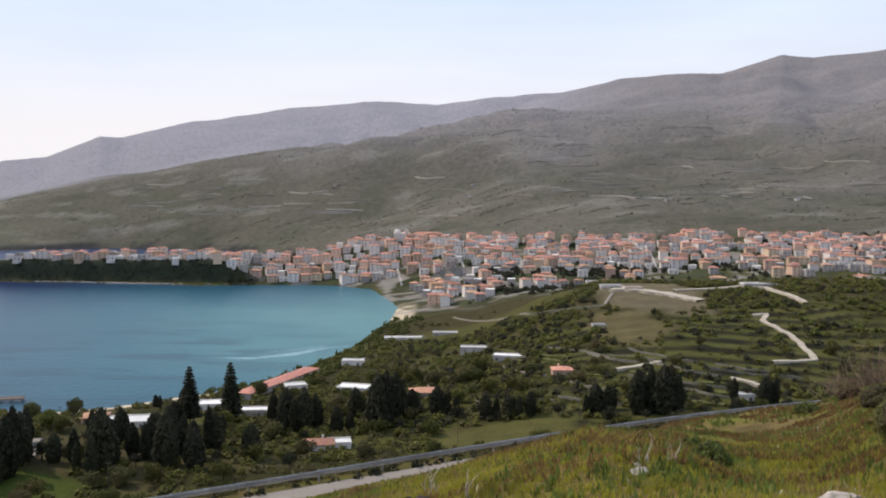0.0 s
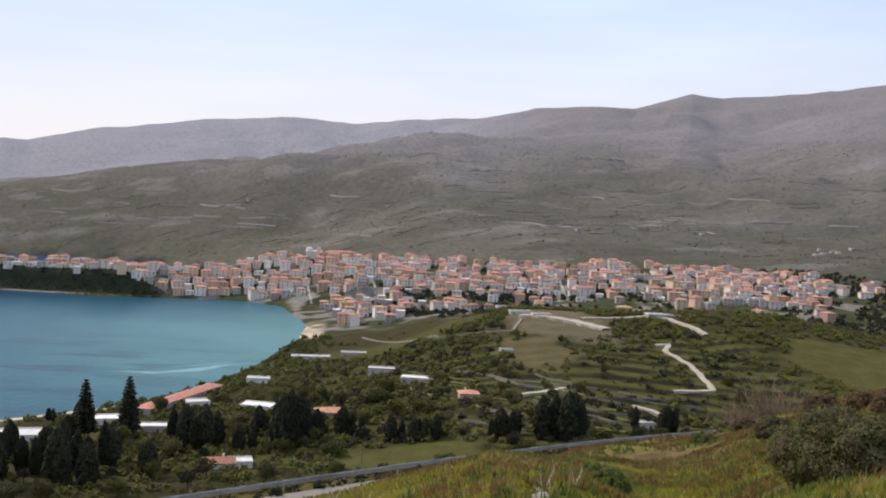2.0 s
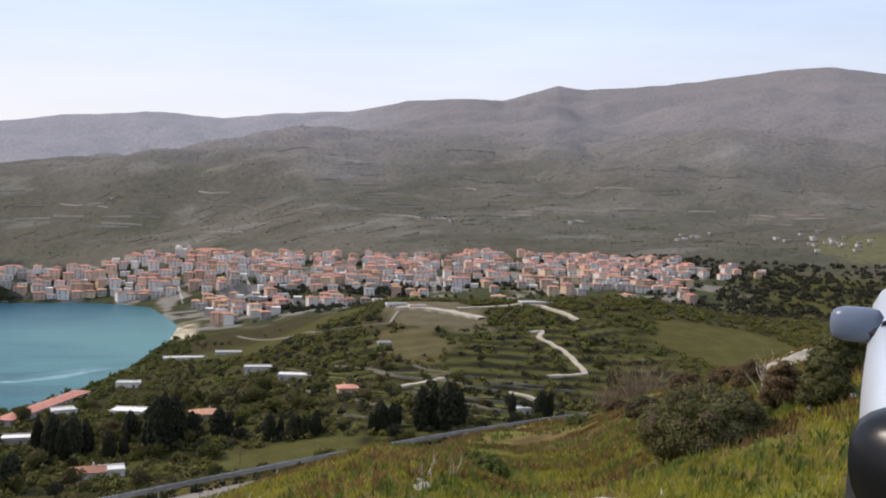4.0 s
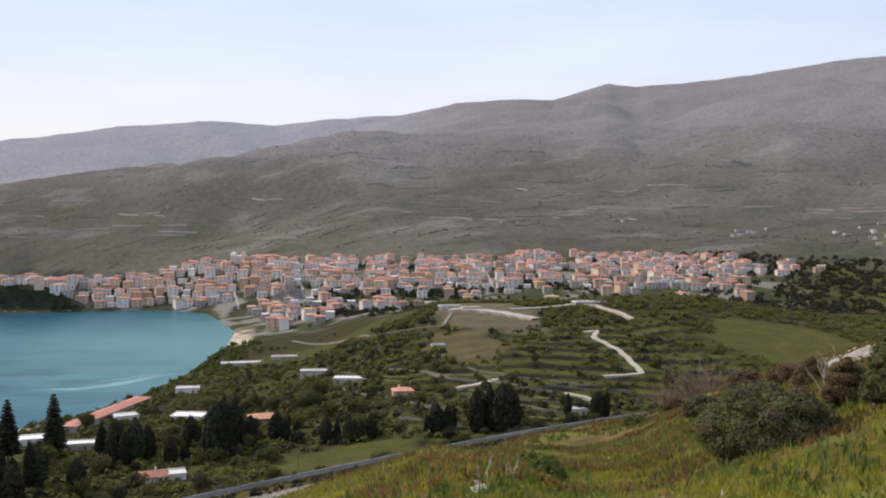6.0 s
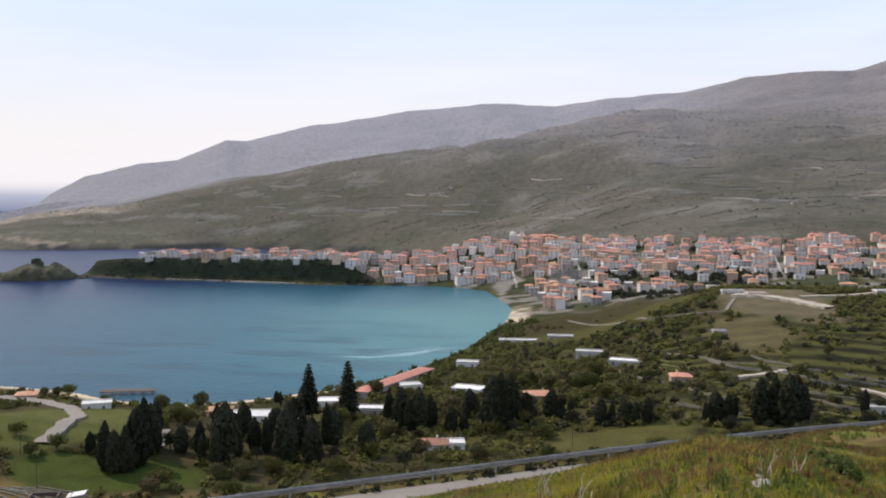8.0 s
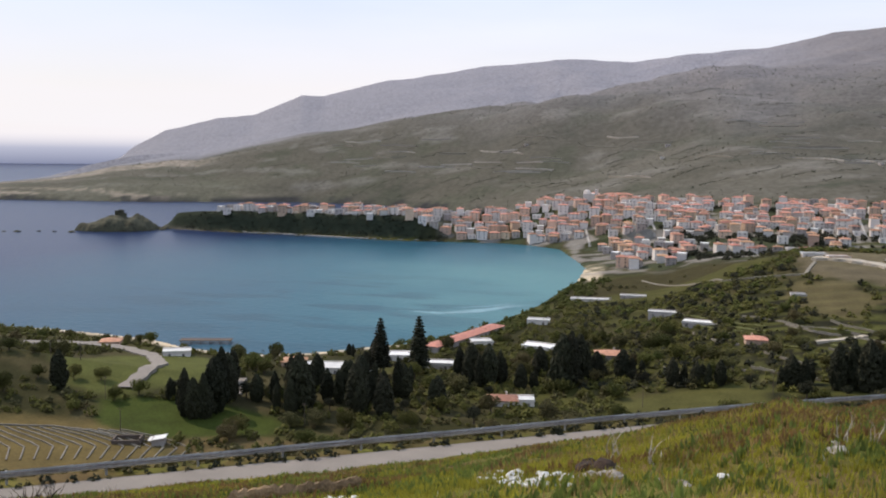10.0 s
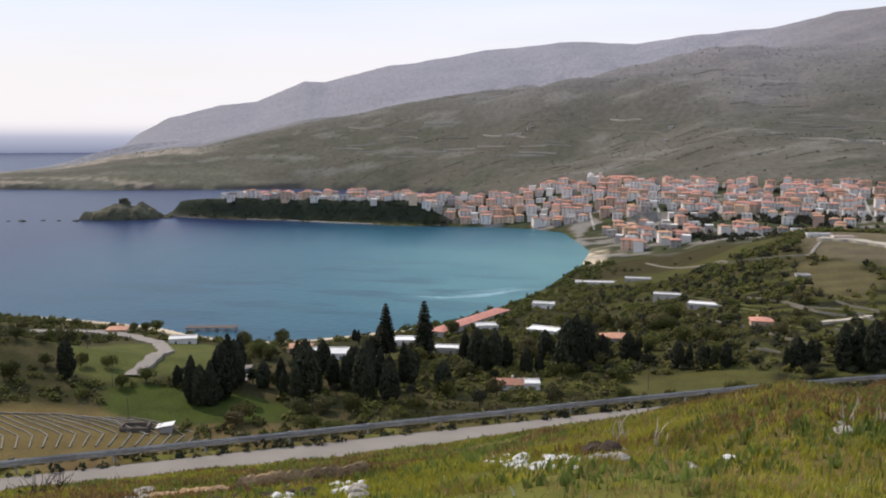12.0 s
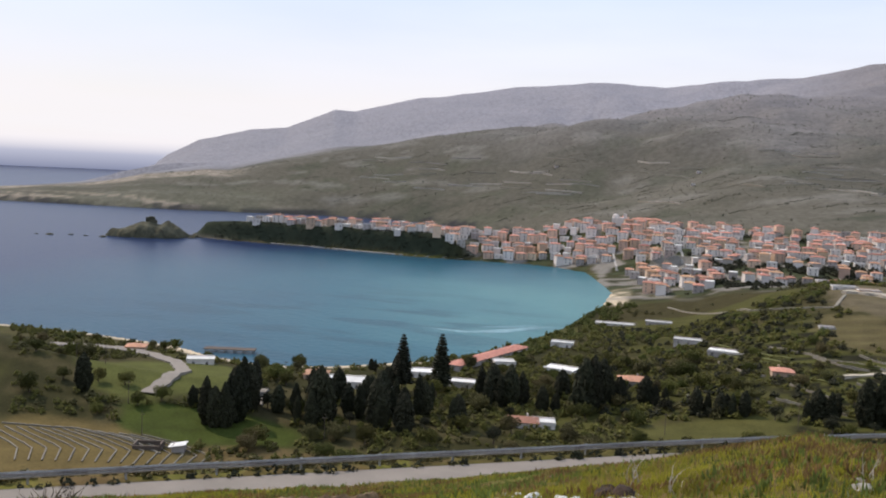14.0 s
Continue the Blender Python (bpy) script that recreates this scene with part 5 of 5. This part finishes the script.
shrub("bush", -30.2, -9.7, 2.4, 1.1, M["leaf2"], "low reddish dry scrub on the crest", 8, 0.03, 6000)
shrub("bush", -25.6, -11.9, 2.4, 1.4, M["leaf"], "small dark green bush on the bank", 14, 0.03, 6000)
shrub("bush", -24.0, -11.6, 2.0, 0.7, M["leaf2"], "low reddish dry scrub on the crest", 15, 0.03, 4000)
shrub("bush", -21.6, -12.6, 1.6, 0.6, M["weed"], "low leafy green plant among grass", 9, 0.04, 2500)
shrub("bush", -16.3, -15.9, 2.6, 1.3, M["weed"], "low leafy green plant among grass", 10, 0.04, 4000)
shrub("bush", -15.2, -15.2, 1.6, 0.8, M["weed"], "low leafy green plant among grass", 11, 0.04, 2500)


def twigs(name, az, el, high, mat, label, seed, n=7, lean=0.6):
    """A dead, leafless plant."""
    rnd = random.Random(seed)
    x, y, z, d = near_on(az, el)
    bm = bmesh.new()
    for _ in range(n):
        p, v = Vector((rnd.uniform(-0.08, 0.08), rnd.uniform(-0.08, 0.08), -0.05)), Vector((rnd.uniform(-lean, lean), rnd.uniform(-lean, lean), 1)).normalized()
        r = 0.016
        for k in range(4):
            q = p + v * high / 4 * rnd.uniform(0.7, 1.2)
            tube(bm, p, q, r, r * 0.7, 5)
            if rnd.random() < 0.6:
                tube(bm, q, q + (v + Vector((rnd.uniform(-1, 1), rnd.uniform(-1, 1), 0.2))).normalized() * high * 0.22, r * 0.6, r * 0.2, 4)
            p, r, v = q, r * 0.7, (v + Vector((rnd.uniform(-0.4, 0.4), rnd.uniform(-0.4, 0.4), 0))).normalized()
    ob = new(name, mesh_of(bm, name))
    ob.data.materials.append(mat)
    ob.matrix_basis = Matrix.Translation((x, y, z))
    return tagged(ob, label, "dead plant", "dead plants")


twigs("dead_plant", 0.6, -18.4, 0.55, M["bone"], "bleached leafless stalks standing in weeds", 1, 4)
twigs("dead_plant", -1.6, -18.6, 0.45, M["bone"], "bleached leafless stalks standing in weeds", 2, 3)
twigs("dead_plant", -12.4, -16.2, 0.42, M["bone"], "pale leafless upright stalks", 3, 3, 0.25)
twigs("dead_plant", -13.9, -16.0, 0.42, M["bone"], "pale leafless upright stalks", 4, 3, 0.3)
twigs("dead_plant", 36.2, -20.2, 0.75, M["soil_shade"], "dark thorny leafless plant", 5, 12, 1.0)
twigs("dead_plant", 35.0, -20.0, 0.6, M["soil_shade"], "dark thorny leafless plant", 6, 10, 1.0)
twigs("dead_plant", 31.4, -19.9, 0.45, M["bone"], "small dry leafless plant", 7, 6, 0.9)
twigs("dead_plant", -32.6, -10.2, 0.8, M["bone"], "pale dead branches beside a bush", 8, 8, 0.8)
def fallen_log(name, az0, el0, az1, el1, r, label, seed):
    """A weathered trunk lying along the ground, bent and split."""
    rnd = random.Random(seed)
    a, c = near_on(az0, el0), near_on(az1, el1)
    bm, prev = bmesh.new(), None
    for k in range(25):
        t = k / 24
        x, y = a[0] + (c[0] - a[0]) * t, a[1] + (c[1] - a[1]) * t + 0.12 * math.sin(t * 7 + seed)
        z = ground_at(x, y) + r * (0.9 + 0.5 * noise.noise(Vector((t * 5, seed, 0))))
        rr = r * (0.55 + 0.45 * math.sin(math.pi * min(0.97, 0.15 + 0.8 * t))) * rnd.uniform(0.75, 1.2)
        row = [bm.verts.new((x + 0.25 * rr * math.cos(q), y + rr * math.cos(q) * rnd.uniform(0.8, 1.15), z + rr * math.sin(q) * rnd.uniform(0.7, 1.1))) for q in (j * math.tau / 9 for j in range(9))]
        if prev:
            for j in range(9):
                bm.faces.new((prev[j], prev[(j + 1) % 9], row[(j + 1) % 9], row[j]))
        else:
            bm.faces.new(row[::-1])
        prev = row
    bm.faces.new(prev)
    ob = new(name, mesh_of(bm, name))
    ob.data.materials.append(M["driftwood"])
    return tagged(ob, label, "log")


M["driftwood"] = material("weathered_wood", (0.30, 0.19, 0.10), 0.9, 0.5, 0.5, 1.4, 0.7, grain2=0.05)
fallen_log("fallen_log", 24.6, -21.3, 16.6, -20.7, 0.15, "long weathered brown log half sunk in grass", 2)
fallen_log("fallen_log", 29.6, -21.2, 25.0, -21.3, 0.09, "weathered brown log lying in grass", 5)
STONE = {"chalk": "lump of white rubble lying in grass", "soil_shade": "dark brown earth clod", "rock": "pale rough stone in the grass"}
heaps = [(9.4, 2.4, -19.9, 40, 0.06, "chalk"), (7.0, 4.6, -20.0, 12, 0.09, "chalk"), (18.6, 16.2, -21.5, 12, 0.08, "chalk"), (17.8, 16.6, -21.9, 5, 0.13, "rock"), (31.2, 28.6, -21.0, 10, 0.12, "rock"), (22.4, 20.6, -21.9, 3, 0.14, "chalk"),
         (26.5, 19.6, -21.5, 16, 0.13, "soil_shade"), (2.2, 0.8, -18.9, 5, 0.18, "soil_shade"), (2.8, 0.2, -19.3, 12, 0.08, "rock"), (-2.0, -4.4, -19.6, 5, 0.06, "rock"),
         (-5.9, -6.1, -19.0, 1, 0.11, "chalk"), (-11.8, -12.6, -16.4, 4, 0.13, "rock"), (-23.6, -23.7, -16.9, 1, 0.2, "rock"), (-22.0, -22.4, -11.9, 3, 0.1, "rock"), (-35.0, -35.1, -10.7, 1, 0.09, "chalk"), (-37.2, -37.3, -9.9, 1, 0.1, "chalk")]
for a0, a1, el, count, size, mat in heaps:
    for k in range(count):
        x, y, z, d = near_on(rng.uniform(a1, a0), el + rng.uniform(-0.35, 0.35))
        boulder("stone", x, y, z + 0.01, size * rng.uniform(0.5, 1.5), M[mat], STONE[mat], k + int(10 * a0) + 900, rng.uniform(0.35, 0.7), "stone", "stones in the grass")
for i in range(26):
    az, el = -32.2 - 0.16 * i + rng.uniform(-0.2, 0.2), -8.5 + 0.06 * i + rng.uniform(-0.5, 0.3)
    x, y, z, d = near_on(az, el)
    boulder("rock_slab", x, y, z - 0.05, rng.uniform(0.12, 0.5), M["rock"], "pale weathered rock slab on the hillside", 80 + i, 0.4, "rock", "rock outcrop")


def blades(name, count, d0, d1, lo, hi, mat, label, seed, want=None, wide=0.012, per=5):
    """Tufts of grass as one mesh."""
    rnd = np.random.RandomState(seed)
    az, d = np.radians(rnd.uniform(-43, 43, count)), np.sqrt(rnd.uniform(d0 ** 2, d1 ** 2, count))
    x, y = -np.sin(az) * d, np.cos(az) * d
    u = -(x * RAIL_N.x + (y - RAIL_P.y) * RAIL_N.y)
    ok = u > 7.5
    if want is not None:
        ok &= want(x, y) > 0
    x, y = np.repeat(x[ok], per), np.repeat(y[ok], per)
    n = len(x)
    x, y = x + rnd.normal(0, 0.05, n), y + rnd.normal(0, 0.05, n)
    z, h = sheet_z(x, y) - 0.02, rnd.uniform(lo, hi, n)
    t, l1 = rnd.uniform(0, math.tau, n), rnd.uniform(0.0, 0.6, n) * h
    w = wide * rnd.uniform(0.6, 1.6, n)
    a, lx, ly = rnd.uniform(0, math.tau, n), np.cos(t) * l1, np.sin(t) * l1
    v = np.stack([np.stack([x - np.cos(a) * w, y - np.sin(a) * w, z], -1), np.stack([x + np.cos(a) * w, y + np.sin(a) * w, z], -1),
                  np.stack([x + lx * 0.5 + np.cos(a) * w * 0.8, y + ly * 0.5 + np.sin(a) * w * 0.8, z + h * 0.6], -1), np.stack([x + lx, y + ly, z + h], -1)], 1).reshape(-1, 3)
    i = np.arange(n)[:, None] * 4
    me = bpy.data.meshes.new(name)
    me.vertices.add(n * 4)
    me.vertices.foreach_set("co", v.ravel())
    me.loops.add(n * 4)
    me.loops.foreach_set("vertex_index", (i + np.array([0, 1, 2, 3])).ravel())
    me.polygons.add(n)
    me.polygons.foreach_set("loop_start", np.arange(0, n * 4, 4))
    me.polygons.foreach_set("loop_total", np.full(n, 4))
    me.update()
    me.materials.append(mat)
    return tagged(new(name, me), label, "grass", kind="stuff")


patch = lambda s, size, lim: (lambda x, y: fbm(x, y, size, 3, s) - lim)
blades("meadow_grass", 60000, 3.5, 30, 0.04, 0.14, M["grass"], "short green spring grass on the hillside", 1, patch(3.0, 2.2, -0.35), 0.010)
blades("dark_grass", 16000, 4, 34, 0.05, 0.16, M["weed"], "darker green grass tufts on the hillside", 6, patch(11.0, 0.9, 0.1), 0.014)
blades("dry_grass", 16000, 4, 36, 0.05, 0.19, M["straw"], "dry yellow grass between green tufts", 2, patch(8.0, 1.8, -0.05), 0.010)
blades("weeds", 15000, 10, 46, 0.05, 0.22, M["weed"], "leafy green weeds on the road bank", 3, patch(5.0, 1.5, 0.0), 0.03, 5)
blades("red_weeds", 40000, 13, 46, 0.05, 0.19, M["rust"], "reddish brown withered weeds on the road bank", 4, patch(6.0, 1.7, -0.1), 0.026, 5)
blades("white_flowers", 900, 6, 34, 0.05, 0.13, M["chalk"], "tiny white flowers in the grass", 5, None, 0.014, 1)
# leafless brown trees just over the crest
M["bare"] = material("bare_branches", (0.20, 0.135, 0.09), 0.9, 0.5, 0.7, 1.3, 0.0)
for az, top, seed in ((-25.2, -7.7, 1), (-26.3, -8.0, 2), (-24.4, -8.1, 3)):
    rnd = random.Random(seed)
    x, y, z = spot(az, 112)
    h = EYE + 113 * math.tan(radians(top)) - z
    ob = tagged(new("bare_tree"), "leafless reddish brown tree over the slope", "tree", "bare trees")
    bm = bmesh.new()
    tube(bm, (0, 0, -0.5), (0, 0, h * 0.4), 0.16, 0.1, 6)
    part("trunk", bm, M["bare"], ob)
    bm = bmesh.new()
    for k in range(90):
        q, e2 = rnd.uniform(0, 6.28), rnd.uniform(0.5, 1.4)
        b0 = Vector((0, 0, h * rnd.uniform(0.2, 0.5)))
        b1 = b0 + Vector((math.cos(q) * math.cos(e2), math.sin(q) * math.cos(e2), math.sin(e2))) * h * rnd.uniform(0.25, 0.5)
        tube(bm, b0, b1, 0.05, 0.025, 4)
        for _ in range(5):
            q2 = b0.lerp(b1, rnd.uniform(0.4, 1.0))
            tube(bm, q2, q2 + Vector((rnd.gauss(0, 0.5), rnd.gauss(0, 0.5), rnd.uniform(0.2, 1))) * h * 0.12, 0.025, 0.01, 3)
    part("crown", bm, M["bare"], ob)
    ob.matrix_basis = Matrix.Translation((x, y, z))

# ---- parked car ----
M["paint"] = material("silver_paint", (0.50, 0.54, 0.60), 0.3, 2.0, 0.95, 1.03, 0.0, metal=0.1, spec=0.5)
# silver mirror housing with its shade put into the colour
M["shaded_shell"] = material("shaded_silver_shell", (0.13, 0.16, 0.22), 0.35, 0.6, 0.9, 1.08, 0.0, spec=0.4)
M["black"] = material("black_plastic", (0.012, 0.012, 0.014), 0.4, 0.5, 0.8, 1.2, 0.05)
M["tyre"] = material("tyre_rubber", (0.02, 0.02, 0.02), 0.85, 0.2, 0.8, 1.2, 0.2)
M["glass"] = material("dark_glass", (0.03, 0.04, 0.045), 0.06, 1.0, 0.95, 1.05, 0.0, spec=0.8)
M["lens"] = material("smoked_lens", (0.009, 0.009, 0.010), 0.3, 0.5, 0.9, 1.1, 0.0, spec=0.2)
M["chrome"] = material("bright_metal", (0.6, 0.6, 0.62), 0.2, 1.0, 0.95, 1.05, 0.0, metal=1.0)
car = tagged(new("car"), "silver off-road car parked on the grass", "car")


def loft(rows, close=True):
    """A skin over sections of (x, y, z) points."""
    bm = bmesh.new()
    rings = [[bm.verts.new(p) for p in r] for r in rows]
    for r0, r1 in zip(rings, rings[1:]):
        for i in range(len(r0) - 1):
            bm.faces.new((r0[i], r0[i + 1], r1[i + 1], r1[i]))
    if close:
        bm.faces.new(rings[0][::-1])
        bm.faces.new(rings[-1])
    bmesh.ops.recalc_face_normals(bm, faces=bm.faces[:])
    return bm


def section(y, w, zt, crown, zb=0.35, lip=0.93):
    """Half-open body section at y: half width w, edge height zt, middle height zt + crown."""
    half = [(w * 0.96, zb), (w, zb + 0.25), (w * 1.0, zt - 0.28), (w * 0.985, zt - 0.12), (w * lip, zt - 0.02), (w * (lip - 0.12), zt + crown * 0.35), (w * 0.45, zt + crown * 0.8)]
    return [(-a, y, b) for a, b in half] + [(0, y, zt + crown)] + [(a, y, b) for a, b in half[::-1]]


body = part("body", loft([section(-0.02, 0.74, 0.95, 0.03), section(-0.10, 0.83, 1.04, 0.03), section(-0.28, 0.89, 1.10, 0.03), section(-0.7, 0.92, 1.13, 0.04), section(-1.3, 0.93, 1.16, 0.05),
                          section(-1.75, 0.93, 1.20, 0.05), section(-3.9, 0.93, 1.20, 0.03), section(-4.5, 0.90, 1.18, 0.03), section(-4.6, 0.85, 1.0, 0.03)]), M["paint"], car, smooth=True)
cab = part("cabin", loft([[(-0.80, -1.5, 1.19), (-0.76, -1.56, 1.24), (0.76, -1.56, 1.24), (0.80, -1.5, 1.19)], [(-0.70, -2.15, 1.22), (-0.58, -2.4, 1.74), (0.58, -2.4, 1.74), (0.70, -2.15, 1.22)],
                          [(-0.76, -4.2, 1.22), (-0.68, -4.1, 1.80), (0.68, -4.1, 1.80), (0.76, -4.2, 1.22)], [(-0.78, -4.5, 1.2), (-0.70, -4.45, 1.3), (0.70, -4.45, 1.3), (0.78, -4.5, 1.2)]]), M["glass"], car, "dark tinted glasshouse")
for sx in (-1, 1):
    bm = bmesh.new()
    tube(bm, (sx * 0.82, -1.58, 1.17), (sx * 0.62, -2.42, 1.80), 0.045, 0.04, 8)
    part("pillar", bm, M["paint"], car)
    bm = bmesh.new()
    bmesh.ops.create_uvsphere(bm, u_segments=16, v_segments=10, radius=1.0)
    for v in bm.verts:
        c = v.co
        v.co = Vector((math.copysign(abs(c.x) ** 0.6, c.x) * 0.135, math.copysign(abs(c.y) ** 0.8, c.y) * 0.08, math.copysign(abs(c.z) ** 0.6, c.z) * 0.095))
    mirror = part("mirror", bm, M["shaded_shell"], car, "silver door mirror housing", Matrix.Translation((sx * 0.965, -1.72, 1.16)) @ Matrix.Scale(0.86, 4), True)
    bm = bmesh.new()
    box(bm, -0.11, -0.092, -0.075, 0.11, -0.082, 0.075)
    part("mirror_glass", bm, M["chrome"], mirror)
    bm = bmesh.new()
    tube(bm, (sx * 0.86, -1.68, 1.12), (sx * 0.95, -1.70, 1.14), 0.04, 0.03, 8)
    part("mirror_arm", bm, M["black"], car)
    # headlight: dark lens over two round reflectors
    bm = bmesh.new()
    rings = []
    for rad, depth in ((1.0, -0.14), (1.0, 0.0), (0.82, 0.012), (0.5, 0.024), (0.12, 0.028)):
        ring = []
        for k in range(32):
            q = k * math.tau / 32
            cu, cv = math.cos(q), math.sin(q)
            u = 0.69 + 0.25 * rad * (cu + 0.10 * cv)
            ring.append(bm.verts.new((sx * u, 0.085 - 1.1 * max(0.0, u - 0.64) ** 1.6 - 0.10 * max(0.0, rad * cv) ** 2 + depth, 0.86 + 0.205 * rad * math.copysign(abs(cv) ** 0.85, cv) + 0.03 * rad * cu)))
        rings.append(ring)
    for r0, r1 in zip(rings, rings[1:]):
        for k in range(32):
            bm.faces.new((r0[k], r0[(k + 1) % 32], r1[(k + 1) % 32], r1[k]))
    bm.faces.new(rings[-1])
    bmesh.ops.recalc_face_normals(bm, faces=bm.faces[:])
    lamp = part("headlight", bm, M["lens"], car, "large dark headlight lens", smooth=True)
    bm = bmesh.new()
    bmesh.ops.create_circle(bm, segments=24, radius=0.10)
    ring = bmesh.ops.extrude_edge_only(bm, edges=bm.edges[:])
    bmesh.ops.translate(bm, verts=[v for v in ring["geom"] if isinstance(v, bmesh.types.BMVert)], vec=(0, 0, 0.03))
    part("reflector_ring", bm, M["chrome"], lamp, m=Matrix.Translation((sx * 0.70, 0.035, 0.80)) @ Matrix.Rotation(-math.pi / 2, 4, "X"))
    for wy in (-0.85, -3.6):
        bm = bmesh.new()
        bmesh.ops.create_cone(bm, cap_ends=True, segments=28, radius1=0.37, radius2=0.37, depth=0.25, matrix=Matrix.Rotation(math.pi / 2, 4, "Y"))
        bmesh.ops.bevel(bm, geom=[e for e in bm.edges if len(e.link_faces) == 2 and e.calc_face_angle() > 1], offset=0.04, segments=2)
        wheel = part("wheel", bm, M["tyre"], car, "black tyre", Matrix.Translation((sx * 0.83, wy, 0.37)))
        bm = bmesh.new()
        bmesh.ops.create_cone(bm, cap_ends=True, segments=20, radius1=0.23, radius2=0.2, depth=0.26, matrix=Matrix.Rotation(math.pi / 2, 4, "Y"))
        part("rim", bm, M["chrome"], wheel)
bm = bmesh.new()
box(bm, -0.78, -0.2, 0.32, 0.78, 0.10, 0.60)
bmesh.ops.bevel(bm, geom=bm.edges[:], offset=0.05, segments=2)
part("bumper", bm, M["paint"], car, "silver bumper")
bm = bmesh.new()
box(bm, -0.45, -0.05, 0.64, 0.45, 0.05, 0.86)
part("grille", bm, M["black"], car)
# the seam round the bonnet
for sx in (-1, 1):
    bm = bmesh.new()
    for p, q in (((sx * 0.80, -0.30, 1.082), (sx * 0.83, -0.7, 1.128)), ((sx * 0.83, -0.7, 1.128), (sx * 0.83, -1.45, 1.187)), ((sx * 0.80, -0.30, 1.082), (sx * 0.3, -0.16, 1.045))):
        tube(bm, p, q, 0.006, 0.006, 4)
    part("bonnet_seam", bm, M["black"], body)
fwd = Vector((-0.62, -0.785, 0)).normalized()
cx, cy = 2.545, 1.82
turn = math.atan2(fwd.y, fwd.x) - math.pi / 2
car.matrix_basis = Matrix.Translation((cx, cy, ground_at(cx, cy))) @ Matrix.Rotation(turn, 4, "Z")
